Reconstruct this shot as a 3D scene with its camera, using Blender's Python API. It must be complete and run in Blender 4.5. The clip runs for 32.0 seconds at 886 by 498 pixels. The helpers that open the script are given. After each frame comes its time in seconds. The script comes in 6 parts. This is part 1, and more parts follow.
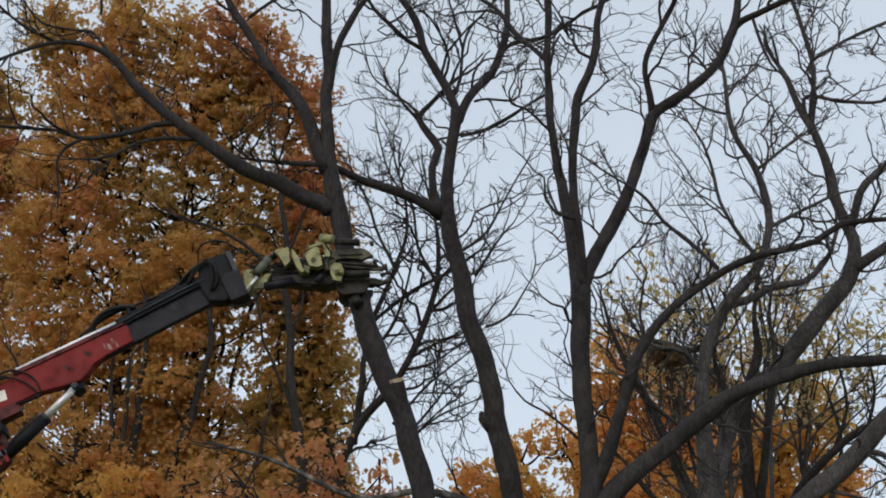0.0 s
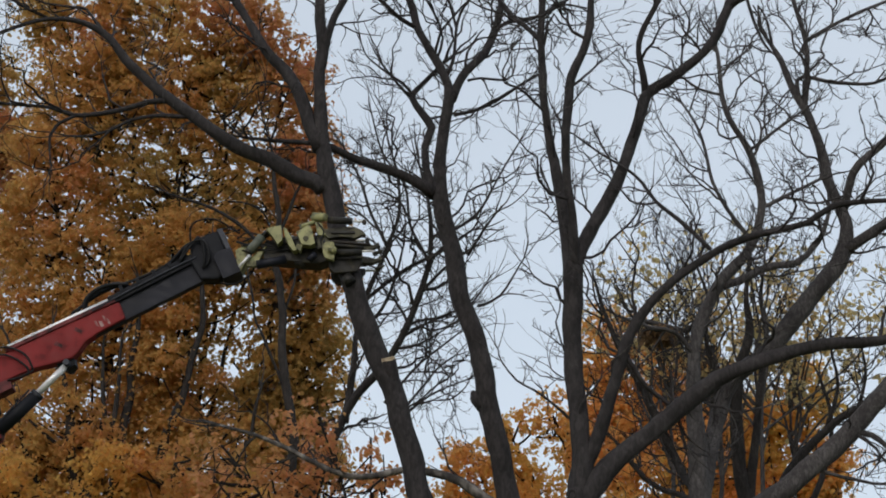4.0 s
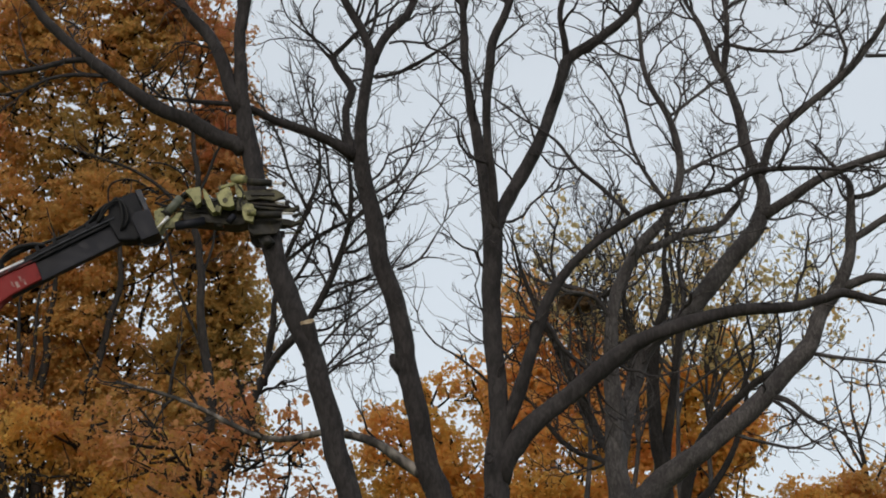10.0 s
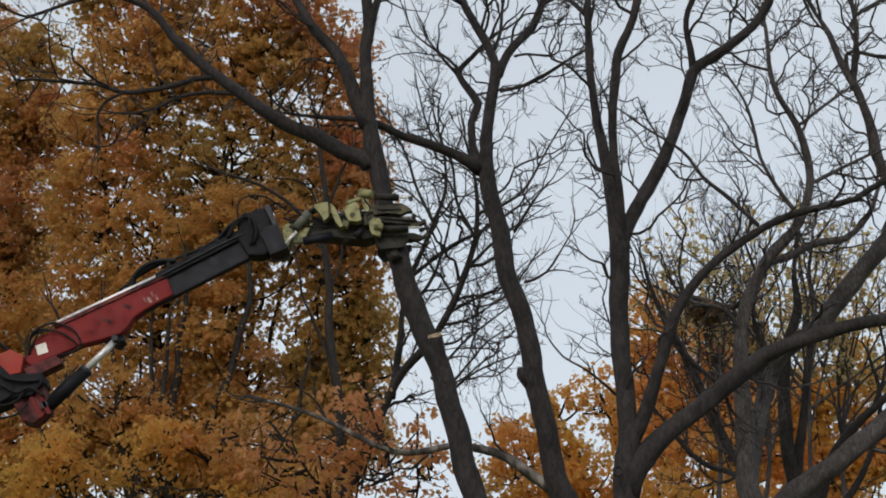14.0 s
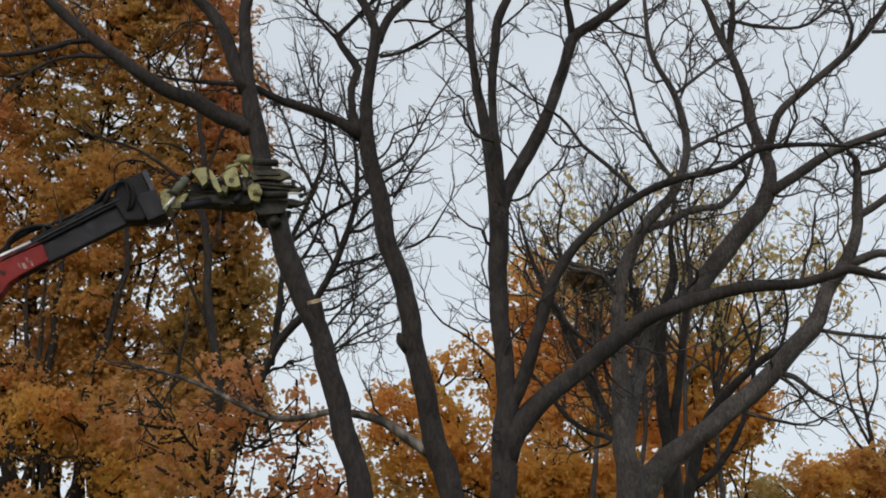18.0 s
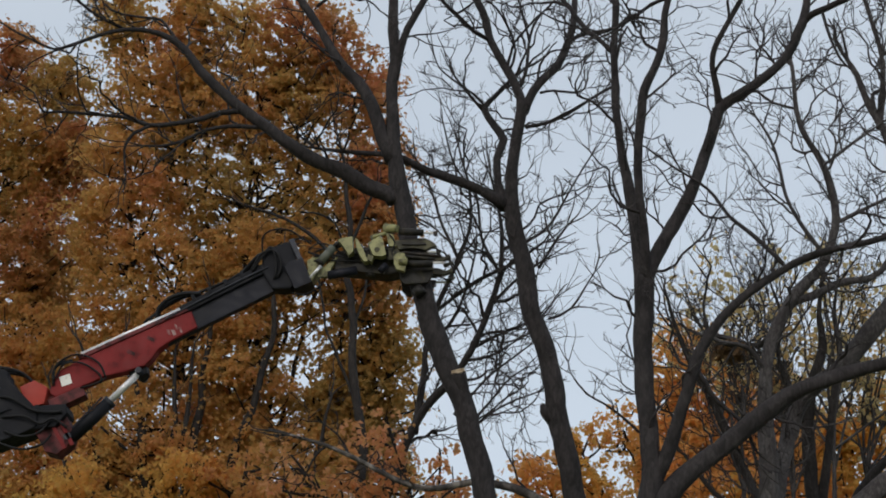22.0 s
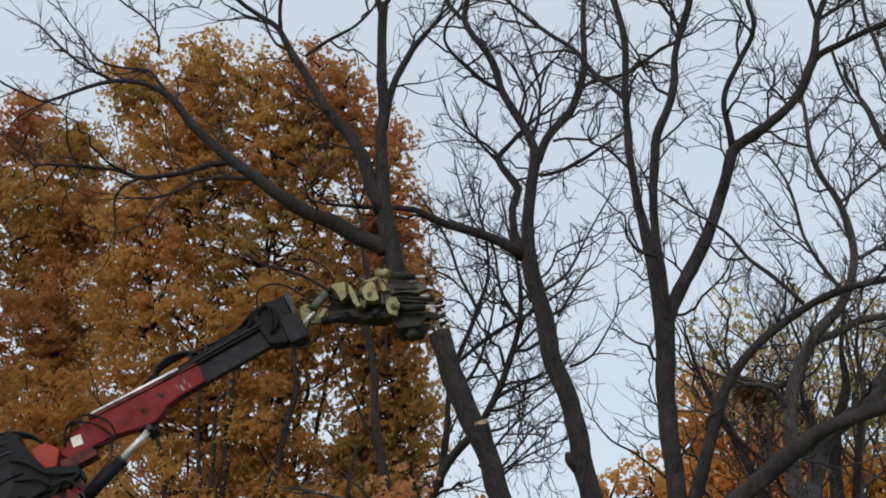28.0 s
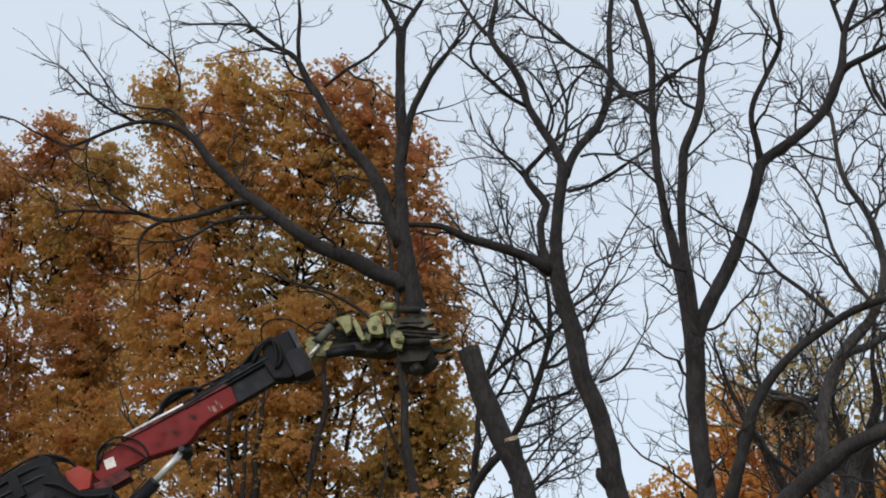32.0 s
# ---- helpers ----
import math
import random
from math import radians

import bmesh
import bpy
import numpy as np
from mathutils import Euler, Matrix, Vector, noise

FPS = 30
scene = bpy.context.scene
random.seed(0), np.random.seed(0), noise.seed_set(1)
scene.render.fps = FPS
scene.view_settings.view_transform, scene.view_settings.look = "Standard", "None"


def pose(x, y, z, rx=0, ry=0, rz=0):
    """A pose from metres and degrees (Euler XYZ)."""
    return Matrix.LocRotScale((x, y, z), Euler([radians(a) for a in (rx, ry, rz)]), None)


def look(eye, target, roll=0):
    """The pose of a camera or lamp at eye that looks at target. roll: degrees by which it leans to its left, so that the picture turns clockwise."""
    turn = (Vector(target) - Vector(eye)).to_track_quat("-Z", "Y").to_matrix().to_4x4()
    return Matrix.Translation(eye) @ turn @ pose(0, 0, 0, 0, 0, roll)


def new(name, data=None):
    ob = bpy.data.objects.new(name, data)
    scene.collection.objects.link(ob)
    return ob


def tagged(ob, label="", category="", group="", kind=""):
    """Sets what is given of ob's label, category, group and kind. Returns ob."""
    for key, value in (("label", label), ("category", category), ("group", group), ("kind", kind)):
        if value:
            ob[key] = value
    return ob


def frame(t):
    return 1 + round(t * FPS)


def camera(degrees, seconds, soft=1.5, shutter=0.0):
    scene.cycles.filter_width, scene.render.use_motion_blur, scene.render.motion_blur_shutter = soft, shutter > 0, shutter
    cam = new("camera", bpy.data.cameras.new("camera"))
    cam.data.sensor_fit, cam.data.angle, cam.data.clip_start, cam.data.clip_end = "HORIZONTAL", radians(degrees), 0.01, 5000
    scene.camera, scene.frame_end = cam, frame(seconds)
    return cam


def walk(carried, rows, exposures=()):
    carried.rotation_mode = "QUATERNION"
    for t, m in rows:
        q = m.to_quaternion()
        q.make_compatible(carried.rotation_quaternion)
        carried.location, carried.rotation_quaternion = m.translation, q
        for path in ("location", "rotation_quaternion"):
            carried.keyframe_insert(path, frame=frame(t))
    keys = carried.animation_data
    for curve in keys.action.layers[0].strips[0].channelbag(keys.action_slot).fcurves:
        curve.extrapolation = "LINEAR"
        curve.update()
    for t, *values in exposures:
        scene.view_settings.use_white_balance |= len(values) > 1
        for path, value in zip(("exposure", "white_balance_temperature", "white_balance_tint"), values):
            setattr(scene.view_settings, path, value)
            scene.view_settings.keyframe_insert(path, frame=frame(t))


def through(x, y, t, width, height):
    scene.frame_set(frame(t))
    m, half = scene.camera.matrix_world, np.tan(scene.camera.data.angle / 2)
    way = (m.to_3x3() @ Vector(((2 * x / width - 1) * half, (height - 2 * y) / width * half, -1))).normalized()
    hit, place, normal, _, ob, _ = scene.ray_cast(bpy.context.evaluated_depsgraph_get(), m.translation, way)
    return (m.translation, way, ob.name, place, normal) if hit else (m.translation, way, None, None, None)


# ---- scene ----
cam = camera(28.0, 32.0, soft=1.88)
EYE = (0.0, 0.0, 1.6)
# seconds and turn of the hand-held camera
TURNS = [
    (0, 112.59, -0.14, 1.46), (0.5, 112.37, -0.08, 1.55), (1, 111.99, 0.07, 1.43), (1.5, 111.73, 0.13, 1.49), (2, 111.87, 0.00, 1.68), (2.5, 111.92, -0.33, 1.76),
    (3, 111.91, -0.39, 1.84), (3.5, 111.74, -0.29, 1.46), (5.5, 112.88, -0.49, 0.70), (6, 112.36, -0.50, 0.64), (6.5, 111.91, -0.43, 0.31), (7, 111.22, -0.39, -0.12),
    (7.5, 110.60, -0.27, -0.58), (8, 110.29, -0.03, -0.85), (8.5, 109.91, 0.40, -1.19), (9, 110.29, 0.58, -1.42), (9.5, 110.56, 0.48, -1.50), (10, 110.74, 0.16, -1.46),
    (10.5, 111.17, -0.26, -1.20), (11, 111.18, -0.28, -1.14), (11.5, 110.78, -0.07, -1.02), (12, 110.59, -0.02, -0.81), (12.5, 111.03, 0.04, -0.82), (13, 112.00, -0.00, 0.00),
    (13.5, 112.06, -0.67, 2.09), (14, 111.14, -0.86, 2.52), (14.5, 110.34, -0.64, 1.85), (15, 110.21, -0.31, 1.12), (15.5, 110.44, -0.18, 0.63), (17.5, 109.75, 0.27, -0.90),
    (18, 110.06, 0.40, -1.15), (18.5, 110.24, 0.55, -1.30), (19, 109.95, 0.76, -1.49), (19.5, 110.87, 0.83, -1.30), (20, 113.44, 0.53, -0.47), (20.5, 115.28, -0.11, 0.07),
    (21, 114.27, -1.19, 1.42), (21.5, 112.77, -1.55, 2.96), (22, 112.27, -1.68, 3.04), (22.5, 112.06, -2.06, 3.57), (23, 112.09, -2.52, 4.14), (23.5, 112.09, -3.02, 3.97),
    (24, 111.84, -3.00, 4.24), (24.5, 112.09, -2.75, 4.82), (25, 111.45, -1.89, 4.81), (25.5, 110.66, -1.55, 3.65), (26, 111.77, -1.28, 3.31), (26.5, 113.41, -0.32, 3.44),
    (28.5, 113.93, 0.02, 4.51), (29, 113.61, 0.26, 4.56), (29.5, 113.89, 0.20, 4.42), (30, 114.08, 0.13, 4.49), (30.5, 113.98, 0.31, 4.55), (31, 113.97, 0.69, 4.94),
    (31.5, 114.22, 0.58, 5.26), (32, 114.46, 0.13, 5.44),
]
walk(cam, [(t, pose(*EYE, a, b, c)) for t, a, b, c in TURNS], [(0, -0.05, 6250, 10), (3.5, -0.07, 6250, 10), (6, -0.07, 6250, 10), (7, -0.06, 6350, 10), (8, -0.04, 6500, 10), (9, 0.0, 6620, 10), (12, 0.0, 6620, 10), (13, 0.0, 6520, 10), (14, -0.05, 6500, 10), (15.5, -0.05, 6500, 10), (18, 0, 6650, 10), (19, -0.02, 6700, 10), (20, 0.02, 6550, 10), (20.6, -0.08, 6350, 10), (21, -0.20, 6250, 10), (22, -0.18, 6250, 10), (23, -0.1, 6400, 10), (23.5, 0.03, 6550, 10), (24, 0.27, 6580, 10), (25, 0.43, 6620, 10), (25.6, 0.17, 6620, 10), (26, 0.05, 6650, 10), (28.5, -0.02, 6250, 10), (29, 0, 6230, 10), (30, 0.03, 6200, 10), (31, 0.03, 6270, 10), (32, 0.11, 6230, 10)])

world = bpy.data.worlds.new("overcast_sky")
scene.world = world
world.use_nodes = True
wn, wl = world.node_tree.nodes, world.node_tree.links
wn.clear()
sky = wn.new("ShaderNodeTexSky")
sky.sky_type, sky.sun_disc = "NISHITA", False
sky.sun_elevation, sky.sun_rotation = radians(32), radians(200)
sky.air_density, sky.dust_density, sky.ozone_density = 1.0, 4.0, 1.0
sky_bg = wn.new("ShaderNodeBackground")
sky_bg.inputs["Strength"].default_value = 0.05
wl.new(sky.outputs[0], sky_bg.inputs["Color"])
# the cloud layer that hides the blue
w_co = wn.new("ShaderNodeTexCoord")
w_map = wn.new("ShaderNodeMapping")
w_map.inputs["Scale"].default_value = (1.2, 1.2, 3.0)
w_noise = wn.new("ShaderNodeTexNoise")
w_noise.inputs["Scale"].default_value, w_noise.inputs["Detail"].default_value = 1.6, 4
w_ramp = wn.new("ShaderNodeValToRGB")
w_ramp.color_ramp.elements[0].position, w_ramp.color_ramp.elements[0].color = 0.3, (0.612, 0.652, 0.676, 1)
w_ramp.color_ramp.elements[1].position, w_ramp.color_ramp.elements[1].color = 0.7, (0.697, 0.733, 0.747, 1)
cloud_bg = wn.new("ShaderNodeBackground")
cloud_bg.inputs["Strength"].default_value = 0.885
w_add = wn.new("ShaderNodeAddShader")
w_out = wn.new("ShaderNodeOutputWorld")
wl.new(w_co.outputs["Generated"], w_map.inputs["Vector"])
wl.new(w_map.outputs[0], w_noise.inputs["Vector"])
wl.new(w_noise.outputs["Fac"], w_ramp.inputs[0])
wl.new(w_ramp.outputs[0], cloud_bg.inputs["Color"])
wl.new(sky_bg.outputs[0], w_add.inputs[0])
wl.new(cloud_bg.outputs[0], w_add.inputs[1])
wl.new(w_add.outputs[0], w_out.inputs["Surface"])

sun = new("sun", bpy.data.lights.new("sun", "SUN"))
sun.data.energy, sun.data.angle, sun.data.color = 0.5, radians(40), (1.0, 0.97, 0.92)
sun.matrix_world = look((-8, -30, 40), (0, 20, 8))


# ---- materials ----
def material(name, rough=0.6, metal=0.0):
    m = bpy.data.materials.new(name)
    m.use_nodes = True
    b = m.node_tree.nodes["Principled BSDF"]
    b.inputs["Roughness"].default_value, b.inputs["Metallic"].default_value = rough, metal
    b.inputs["Specular IOR Level"].default_value = 0.3
    return m, m.node_tree.nodes, m.node_tree.links, b


def ramp(n, stops):
    r = n.new("ShaderNodeValToRGB")
    e = r.color_ramp.elements
    while len(e) < len(stops):
        e.new(0.5)
    for k, (p, c) in enumerate(stops):
        e[k].position, e[k].color = p, (*c, 1)
    return r


def bark(name, dark, mid, light, stretch=0.4, size=18.0, strength=0.6):
    """Furrowed bark: long cracks, patches of lichen and damp."""
    m, n, l, b = material(name, 0.9)
    co = n.new("ShaderNodeTexCoord")
    mp = n.new("ShaderNodeMapping")
    mp.inputs["Scale"].default_value = (1, 1, stretch)
    crack = n.new("ShaderNodeTexNoise")
    crack.inputs["Scale"].default_value, crack.inputs["Detail"].default_value = size, 6
    crack.inputs["Distortion"].default_value = 0.8
    patch = n.new("ShaderNodeTexNoise")
    patch.inputs["Scale"].default_value, patch.inputs["Detail"].default_value = 2.6, 5
    r = ramp(n, [(0.34, dark), (0.5, mid), (0.68, light)])
    mix = n.new("ShaderNodeMix")
    mix.data_type, mix.blend_type = "RGBA", "MULTIPLY"
    mix.inputs["Factor"].default_value = 0.7
    r2 = ramp(n, [(0.32, (0.5, 0.47, 0.46)), (0.55, (1.0, 0.98, 0.96)), (0.72, (1.5, 1.5, 1.45))])
    bump = n.new("ShaderNodeBump")
    bump.inputs["Strength"].default_value, bump.inputs["Distance"].default_value = strength, 0.03
    l.new(co.outputs["Object"], mp.inputs[0])
    l.new(mp.outputs[0], crack.inputs["Vector"])
    l.new(co.outputs["Object"], patch.inputs["Vector"])
    l.new(crack.outputs["Fac"], r.inputs[0])
    l.new(patch.outputs["Fac"], r2.inputs[0])
    l.new(r.outputs[0], mix.inputs["A"])
    l.new(r2.outputs[0], mix.inputs["B"])
    l.new(mix.outputs["Result"], b.inputs["Base Color"])
    l.new(crack.outputs["Fac"], bump.inputs["Height"])
    l.new(bump.outputs[0], b.inputs["Normal"])
    return m


def leafage(name, tones, patch_scale=0.35, shift=0.5, through=0.74):
    """Thin leaves; each one takes its own tone, and whole sprays lean to greener or redder."""
    m, n, l, b = material(name, 0.75)
    geo = n.new("ShaderNodeNewGeometry")
    co = n.new("ShaderNodeTexCoord")
    patch = n.new("ShaderNodeTexNoise")
    patch.inputs["Scale"].default_value, patch.inputs["Detail"].default_value = patch_scale, 2.5
    add = n.new("ShaderNodeMath")
    add.operation = "MULTIPLY_ADD"
    add.inputs[1].default_value = 0.42
    sub = n.new("ShaderNodeMath")
    sub.operation = "MULTIPLY_ADD"
    sub.inputs[1].default_value, sub.inputs[2].default_value = 1.6, -0.80 + shift - 0.17
    r = ramp(n, tones)
    tr = n.new("ShaderNodeBsdfTranslucent")
    mx = n.new("ShaderNodeMixShader")
    mx.inputs[0].default_value = through
    out = n["Material Output"]
    b.inputs["Specular IOR Level"].default_value = 0.12
    l.new(co.outputs["Object"], patch.inputs["Vector"])
    l.new(patch.outputs["Fac"], sub.inputs[0])
    l.new(geo.outputs["Random Per Island"], add.inputs[0])
    l.new(sub.outputs[0], add.inputs[2])
    l.new(add.outputs[0], r.inputs[0])
    l.new(r.outputs[0], b.inputs["Base Color"])
    l.new(r.outputs[0], tr.inputs["Color"])
    l.new(b.outputs[0], mx.inputs[1])
    l.new(tr.outputs[0], mx.inputs[2])
    l.new(mx.outputs[0], out.inputs["Surface"])
    return m


def paint(name, base, worn, rough=0.45, metal=0.0, wear=0.62, scale=9.0):
    """Machine paint or bare metal with grime and scuffs."""
    m, n, l, b = material(name, rough, metal)
    co = n.new("ShaderNodeTexCoord")
    a = n.new("ShaderNodeTexNoise")
    a.inputs["Scale"].default_value, a.inputs["Detail"].default_value = scale, 6
    c = n.new("ShaderNodeTexNoise")
    c.inputs["Scale"].default_value, c.inputs["Detail"].default_value = 2.1, 3
    r = ramp(n, [(wear - 0.1, base), (wear + 0.06, worn)])
    r2 = ramp(n, [(0.3, (0.7, 0.7, 0.7)), (0.65, (1.08, 1.08, 1.08))])
    mix = n.new("ShaderNodeMix")
    mix.data_type, mix.blend_type = "RGBA", "MULTIPLY"
    mix.inputs["Factor"].default_value = 1.0
    bump = n.new("ShaderNodeBump")
    bump.inputs["Strength"].default_value, bump.inputs["Distance"].default_value = 0.15, 0.01
    rr = ramp(n, [(0.35, (rough - 0.12,) * 3), (0.7, (min(1, rough + 0.2),) * 3)])
    for t in (a, c):
        l.new(co.outputs["Object"], t.inputs["Vector"])
    l.new(a.outputs["Fac"], r.inputs[0])
    l.new(c.outputs["Fac"], r2.inputs[0])
    l.new(r.outputs[0], mix.inputs["A"])
    l.new(r2.outputs[0], mix.inputs["B"])
    l.new(mix.outputs["Result"], b.inputs["Base Color"])
    l.new(a.outputs["Fac"], rr.inputs[0])
    l.new(rr.outputs[0], b.inputs["Roughness"])
    l.new(a.outputs["Fac"], bump.inputs["Height"])
    l.new(bump.outputs[0], b.inputs["Normal"])
    return m


BARK_DARK = bark("dark_bark", (0.0205, 0.0180, 0.0189), (0.0305, 0.0269, 0.0280), (0.0450, 0.0404, 0.0415), strength=0.45)
BARK_GREY = bark("grey_bark", (0.043, 0.039, 0.040), (0.063, 0.057, 0.0575), (0.100, 0.0925, 0.091), 0.42, 24, 0.45)
BARK_THIN = bark("thin_bark", (0.0150, 0.0128, 0.0122), (0.0245, 0.0212, 0.0202), (0.042, 0.037, 0.035), 0.3, 30, 0.3)
PALE_BARK = bark("peeling_pale_bark", (0.035, 0.031, 0.030), (0.070, 0.063, 0.059), (0.28, 0.255, 0.235), 0.5, 5, 0.7)
TWIG = bark("twig_bark", (0.024, 0.021, 0.021), (0.045, 0.04, 0.039), (0.075, 0.067, 0.063), 0.4, 14, 0.1)
CUT_WOOD = bark("fresh_cut_wood", (0.35, 0.25, 0.15), (0.55, 0.44, 0.3), (0.68, 0.58, 0.43), 1.0, 30, 0.15)
RUSSET = [(0.0, (0.350, 0.270, 0.088)), (0.22, (0.490, 0.345, 0.115)), (0.42, (0.600, 0.378, 0.124)), (0.72, (0.635, 0.358, 0.128)), (1.0, (0.625, 0.308, 0.136))]
LEAF_ORANGE = leafage("orange_maple_leaf", RUSSET, 0.5, 0.53)
LEAF_RED = leafage("russet_maple_leaf", [(0.0, (0.415, 0.290, 0.100)), (0.35, (0.530, 0.308, 0.116)), (0.7, (0.560, 0.278, 0.120)), (1.0, (0.570, 0.238, 0.130))], 0.5, 0.50)
LEAF_PINK = leafage("pale_pinkish_maple_leaf", [(0.0, (0.56, 0.365, 0.135)), (0.5, (0.68, 0.37, 0.15)), (1.0, (0.71, 0.335, 0.18))])
LEAF_OLIVE = leafage("olive_brown_maple_leaf", [(0.0, (0.275, 0.228, 0.082)), (0.5, (0.465, 0.328, 0.112)), (1.0, (0.605, 0.362, 0.122))], 0.6, 0.70)
LEAF_GOLD = leafage("golden_maple_leaf", [(0.0, (0.49, 0.39, 0.11)), (0.35, (0.68, 0.45, 0.125)), (0.7, (0.73, 0.435, 0.125)), (1.0, (0.72, 0.375, 0.125))], 0.5, through=0.75)
DEAD_LEAF = leafage("dead_brown_leaf", [(0.0, (0.08, 0.055, 0.036)), (0.6, (0.16, 0.10, 0.055)), (1.0, (0.27, 0.155, 0.07))], 1.5, 0.45, 0.3)
LEAF_BROWN = leafage("brown_orange_leaf", [(0.0, (0.60, 0.40, 0.125)), (0.5, (0.76, 0.44, 0.14)), (1.0, (0.76, 0.38, 0.14))], 0.6, through=0.75)
LEAF_LIME = leafage("yellow_green_leaf", [(0.0, (0.48, 0.42, 0.20)), (0.5, (0.64, 0.51, 0.25)), (1.0, (0.74, 0.50, 0.21))], 0.6, through=0.78)
DIRTY_RED = paint("dirty_red_paint", (0.13, 0.018, 0.02), (0.04, 0.012, 0.012), 0.6, 0.0, 0.55, 6)
BLUE_BLACK = paint("blue_black_paint", (0.015, 0.016, 0.024), (0.024, 0.025, 0.033), 0.55)
BLUE_BLACK.node_tree.nodes["Principled BSDF"].inputs["Specular IOR Level"].default_value = 0.2
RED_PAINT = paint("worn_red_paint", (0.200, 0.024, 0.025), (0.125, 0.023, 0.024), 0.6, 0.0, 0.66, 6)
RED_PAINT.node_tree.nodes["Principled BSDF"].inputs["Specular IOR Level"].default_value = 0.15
# hinge block red: brighter and a little more orange than the jib
BRIGHT_RED = paint("orange_red_paint", (0.40, 0.045, 0.030), (0.26, 0.035, 0.03), 0.6, 0.0, 0.66, 6)
BLACK_PAINT = paint("grimy_black_paint", (0.0118, 0.0126, 0.0165), (0.020, 0.0205, 0.0255), 0.6)
BLACK_PAINT.node_tree.nodes["Principled BSDF"].inputs["Specular IOR Level"].default_value = 0.15
STEEL_GREY = paint("grey_steel_plate", (0.028, 0.031, 0.042), (0.06, 0.062, 0.07), 0.5, 0.2)
CHROME = paint("chromed_rod", (0.85, 0.85, 0.86), (0.7, 0.7, 0.7), 0.35, 0.35, 0.75)
LIME_PAINT = paint("scuffed_yellow_green_paint", (0.34, 0.33, 0.15), (0.13, 0.125, 0.07), 0.5, 0.0, 0.57, 8)
HOSE = paint("black_rubber_hose", (0.0105, 0.0105, 0.012), (0.016, 0.016, 0.016), 0.6)
HOSE.node_tree.nodes["Principled BSDF"].inputs["Specular IOR Level"].default_value = 0.2
WHITE = paint("white_sticker", (0.75, 0.74, 0.70), (0.5, 0.48, 0.44), 0.5)
DARK_STEEL = paint("oily_dark_steel", (0.02, 0.019, 0.017), (0.06, 0.052, 0.036), 0.55, 0.2)
JAW_BROWN = paint("oily_brown_steel", (0.045, 0.035, 0.028), (0.02, 0.018, 0.016), 0.5, 0.1, 0.55, 8)
OLIVE = paint("dirty_olive_jaw", (0.075, 0.07, 0.036), (0.03, 0.028, 0.02), 0.55, 0.1, 0.5, 6)
FADED = paint("faded_decal", (0.30, 0.20, 0.19), (0.2, 0.06, 0.06), 0.55, 0.0, 0.5, 12)
GREEN_GREY = paint("grey_green_paint", (0.12, 0.13, 0.10), (0.06, 0.065, 0.055), 0.5)
GRASS, gn, gl, gb = material("leaf_strewn_grass", 0.95)
g_noise = gn.new("ShaderNodeTexNoise")
g_noise.inputs["Scale"].default_value, g_noise.inputs["Detail"].default_value = 0.8, 8
g_ramp = ramp(gn, [(0.35, (0.045, 0.07, 0.02)), (0.55, (0.08, 0.09, 0.03)), (0.7, (0.22, 0.12, 0.03))])
g_co = gn.new("ShaderNodeTexCoord")
gl.new(g_co.outputs["Object"], g_noise.inputs["Vector"])
gl.new(g_noise.outputs["Fac"], g_ramp.inputs[0])
gl.new(g_ramp.outputs[0], gb.inputs["Base Color"])


# ---- builders ----
def mesh_object(name, verts, faces, mat, smooth=True):
    me = bpy.data.meshes.new(name)
    me.from_pydata(verts, [], faces)
    if smooth:
        me.polygons.foreach_set("use_smooth", [True] * len(me.polygons))
    me.materials.append(mat)
    return new(name, me)


def part(name, bm, mat, parent, label=""):
    me = bpy.data.meshes.new(name)
    bm.to_mesh(me)
    bm.free()
    me.materials.append(mat)
    ob = new(name, me)
    ob.parent = parent
    return tagged(ob, label)


def under(ob, parent, label=""):
    ob.parent = parent
    return tagged(ob, label)


def spline(pts, step):
    """Points along a smooth curve through (x, y, z, r), about step apart."""
    P = np.array(pts, float)
    P = np.vstack([2 * P[0] - P[1], P, 2 * P[-1] - P[-2]])
    out = []
    for k in range(1, len(P) - 2):
        a, b, c, d = P[k - 1:k + 3]
        n = max(2, int(np.linalg.norm(c[:3] - b[:3]) / step))
        for s in np.linspace(0, 1, n, endpoint=False):
            out.append(0.5 * (2 * b + (c - a) * s + (2 * a - 5 * b + 4 * c - d) * s * s + (3 * b - a - 3 * c + d) * s ** 3))
    out.append(P[-2])
    out = np.array(out)
    out[:, 3] = np.maximum(out[:, 3], 0.003)
    return out


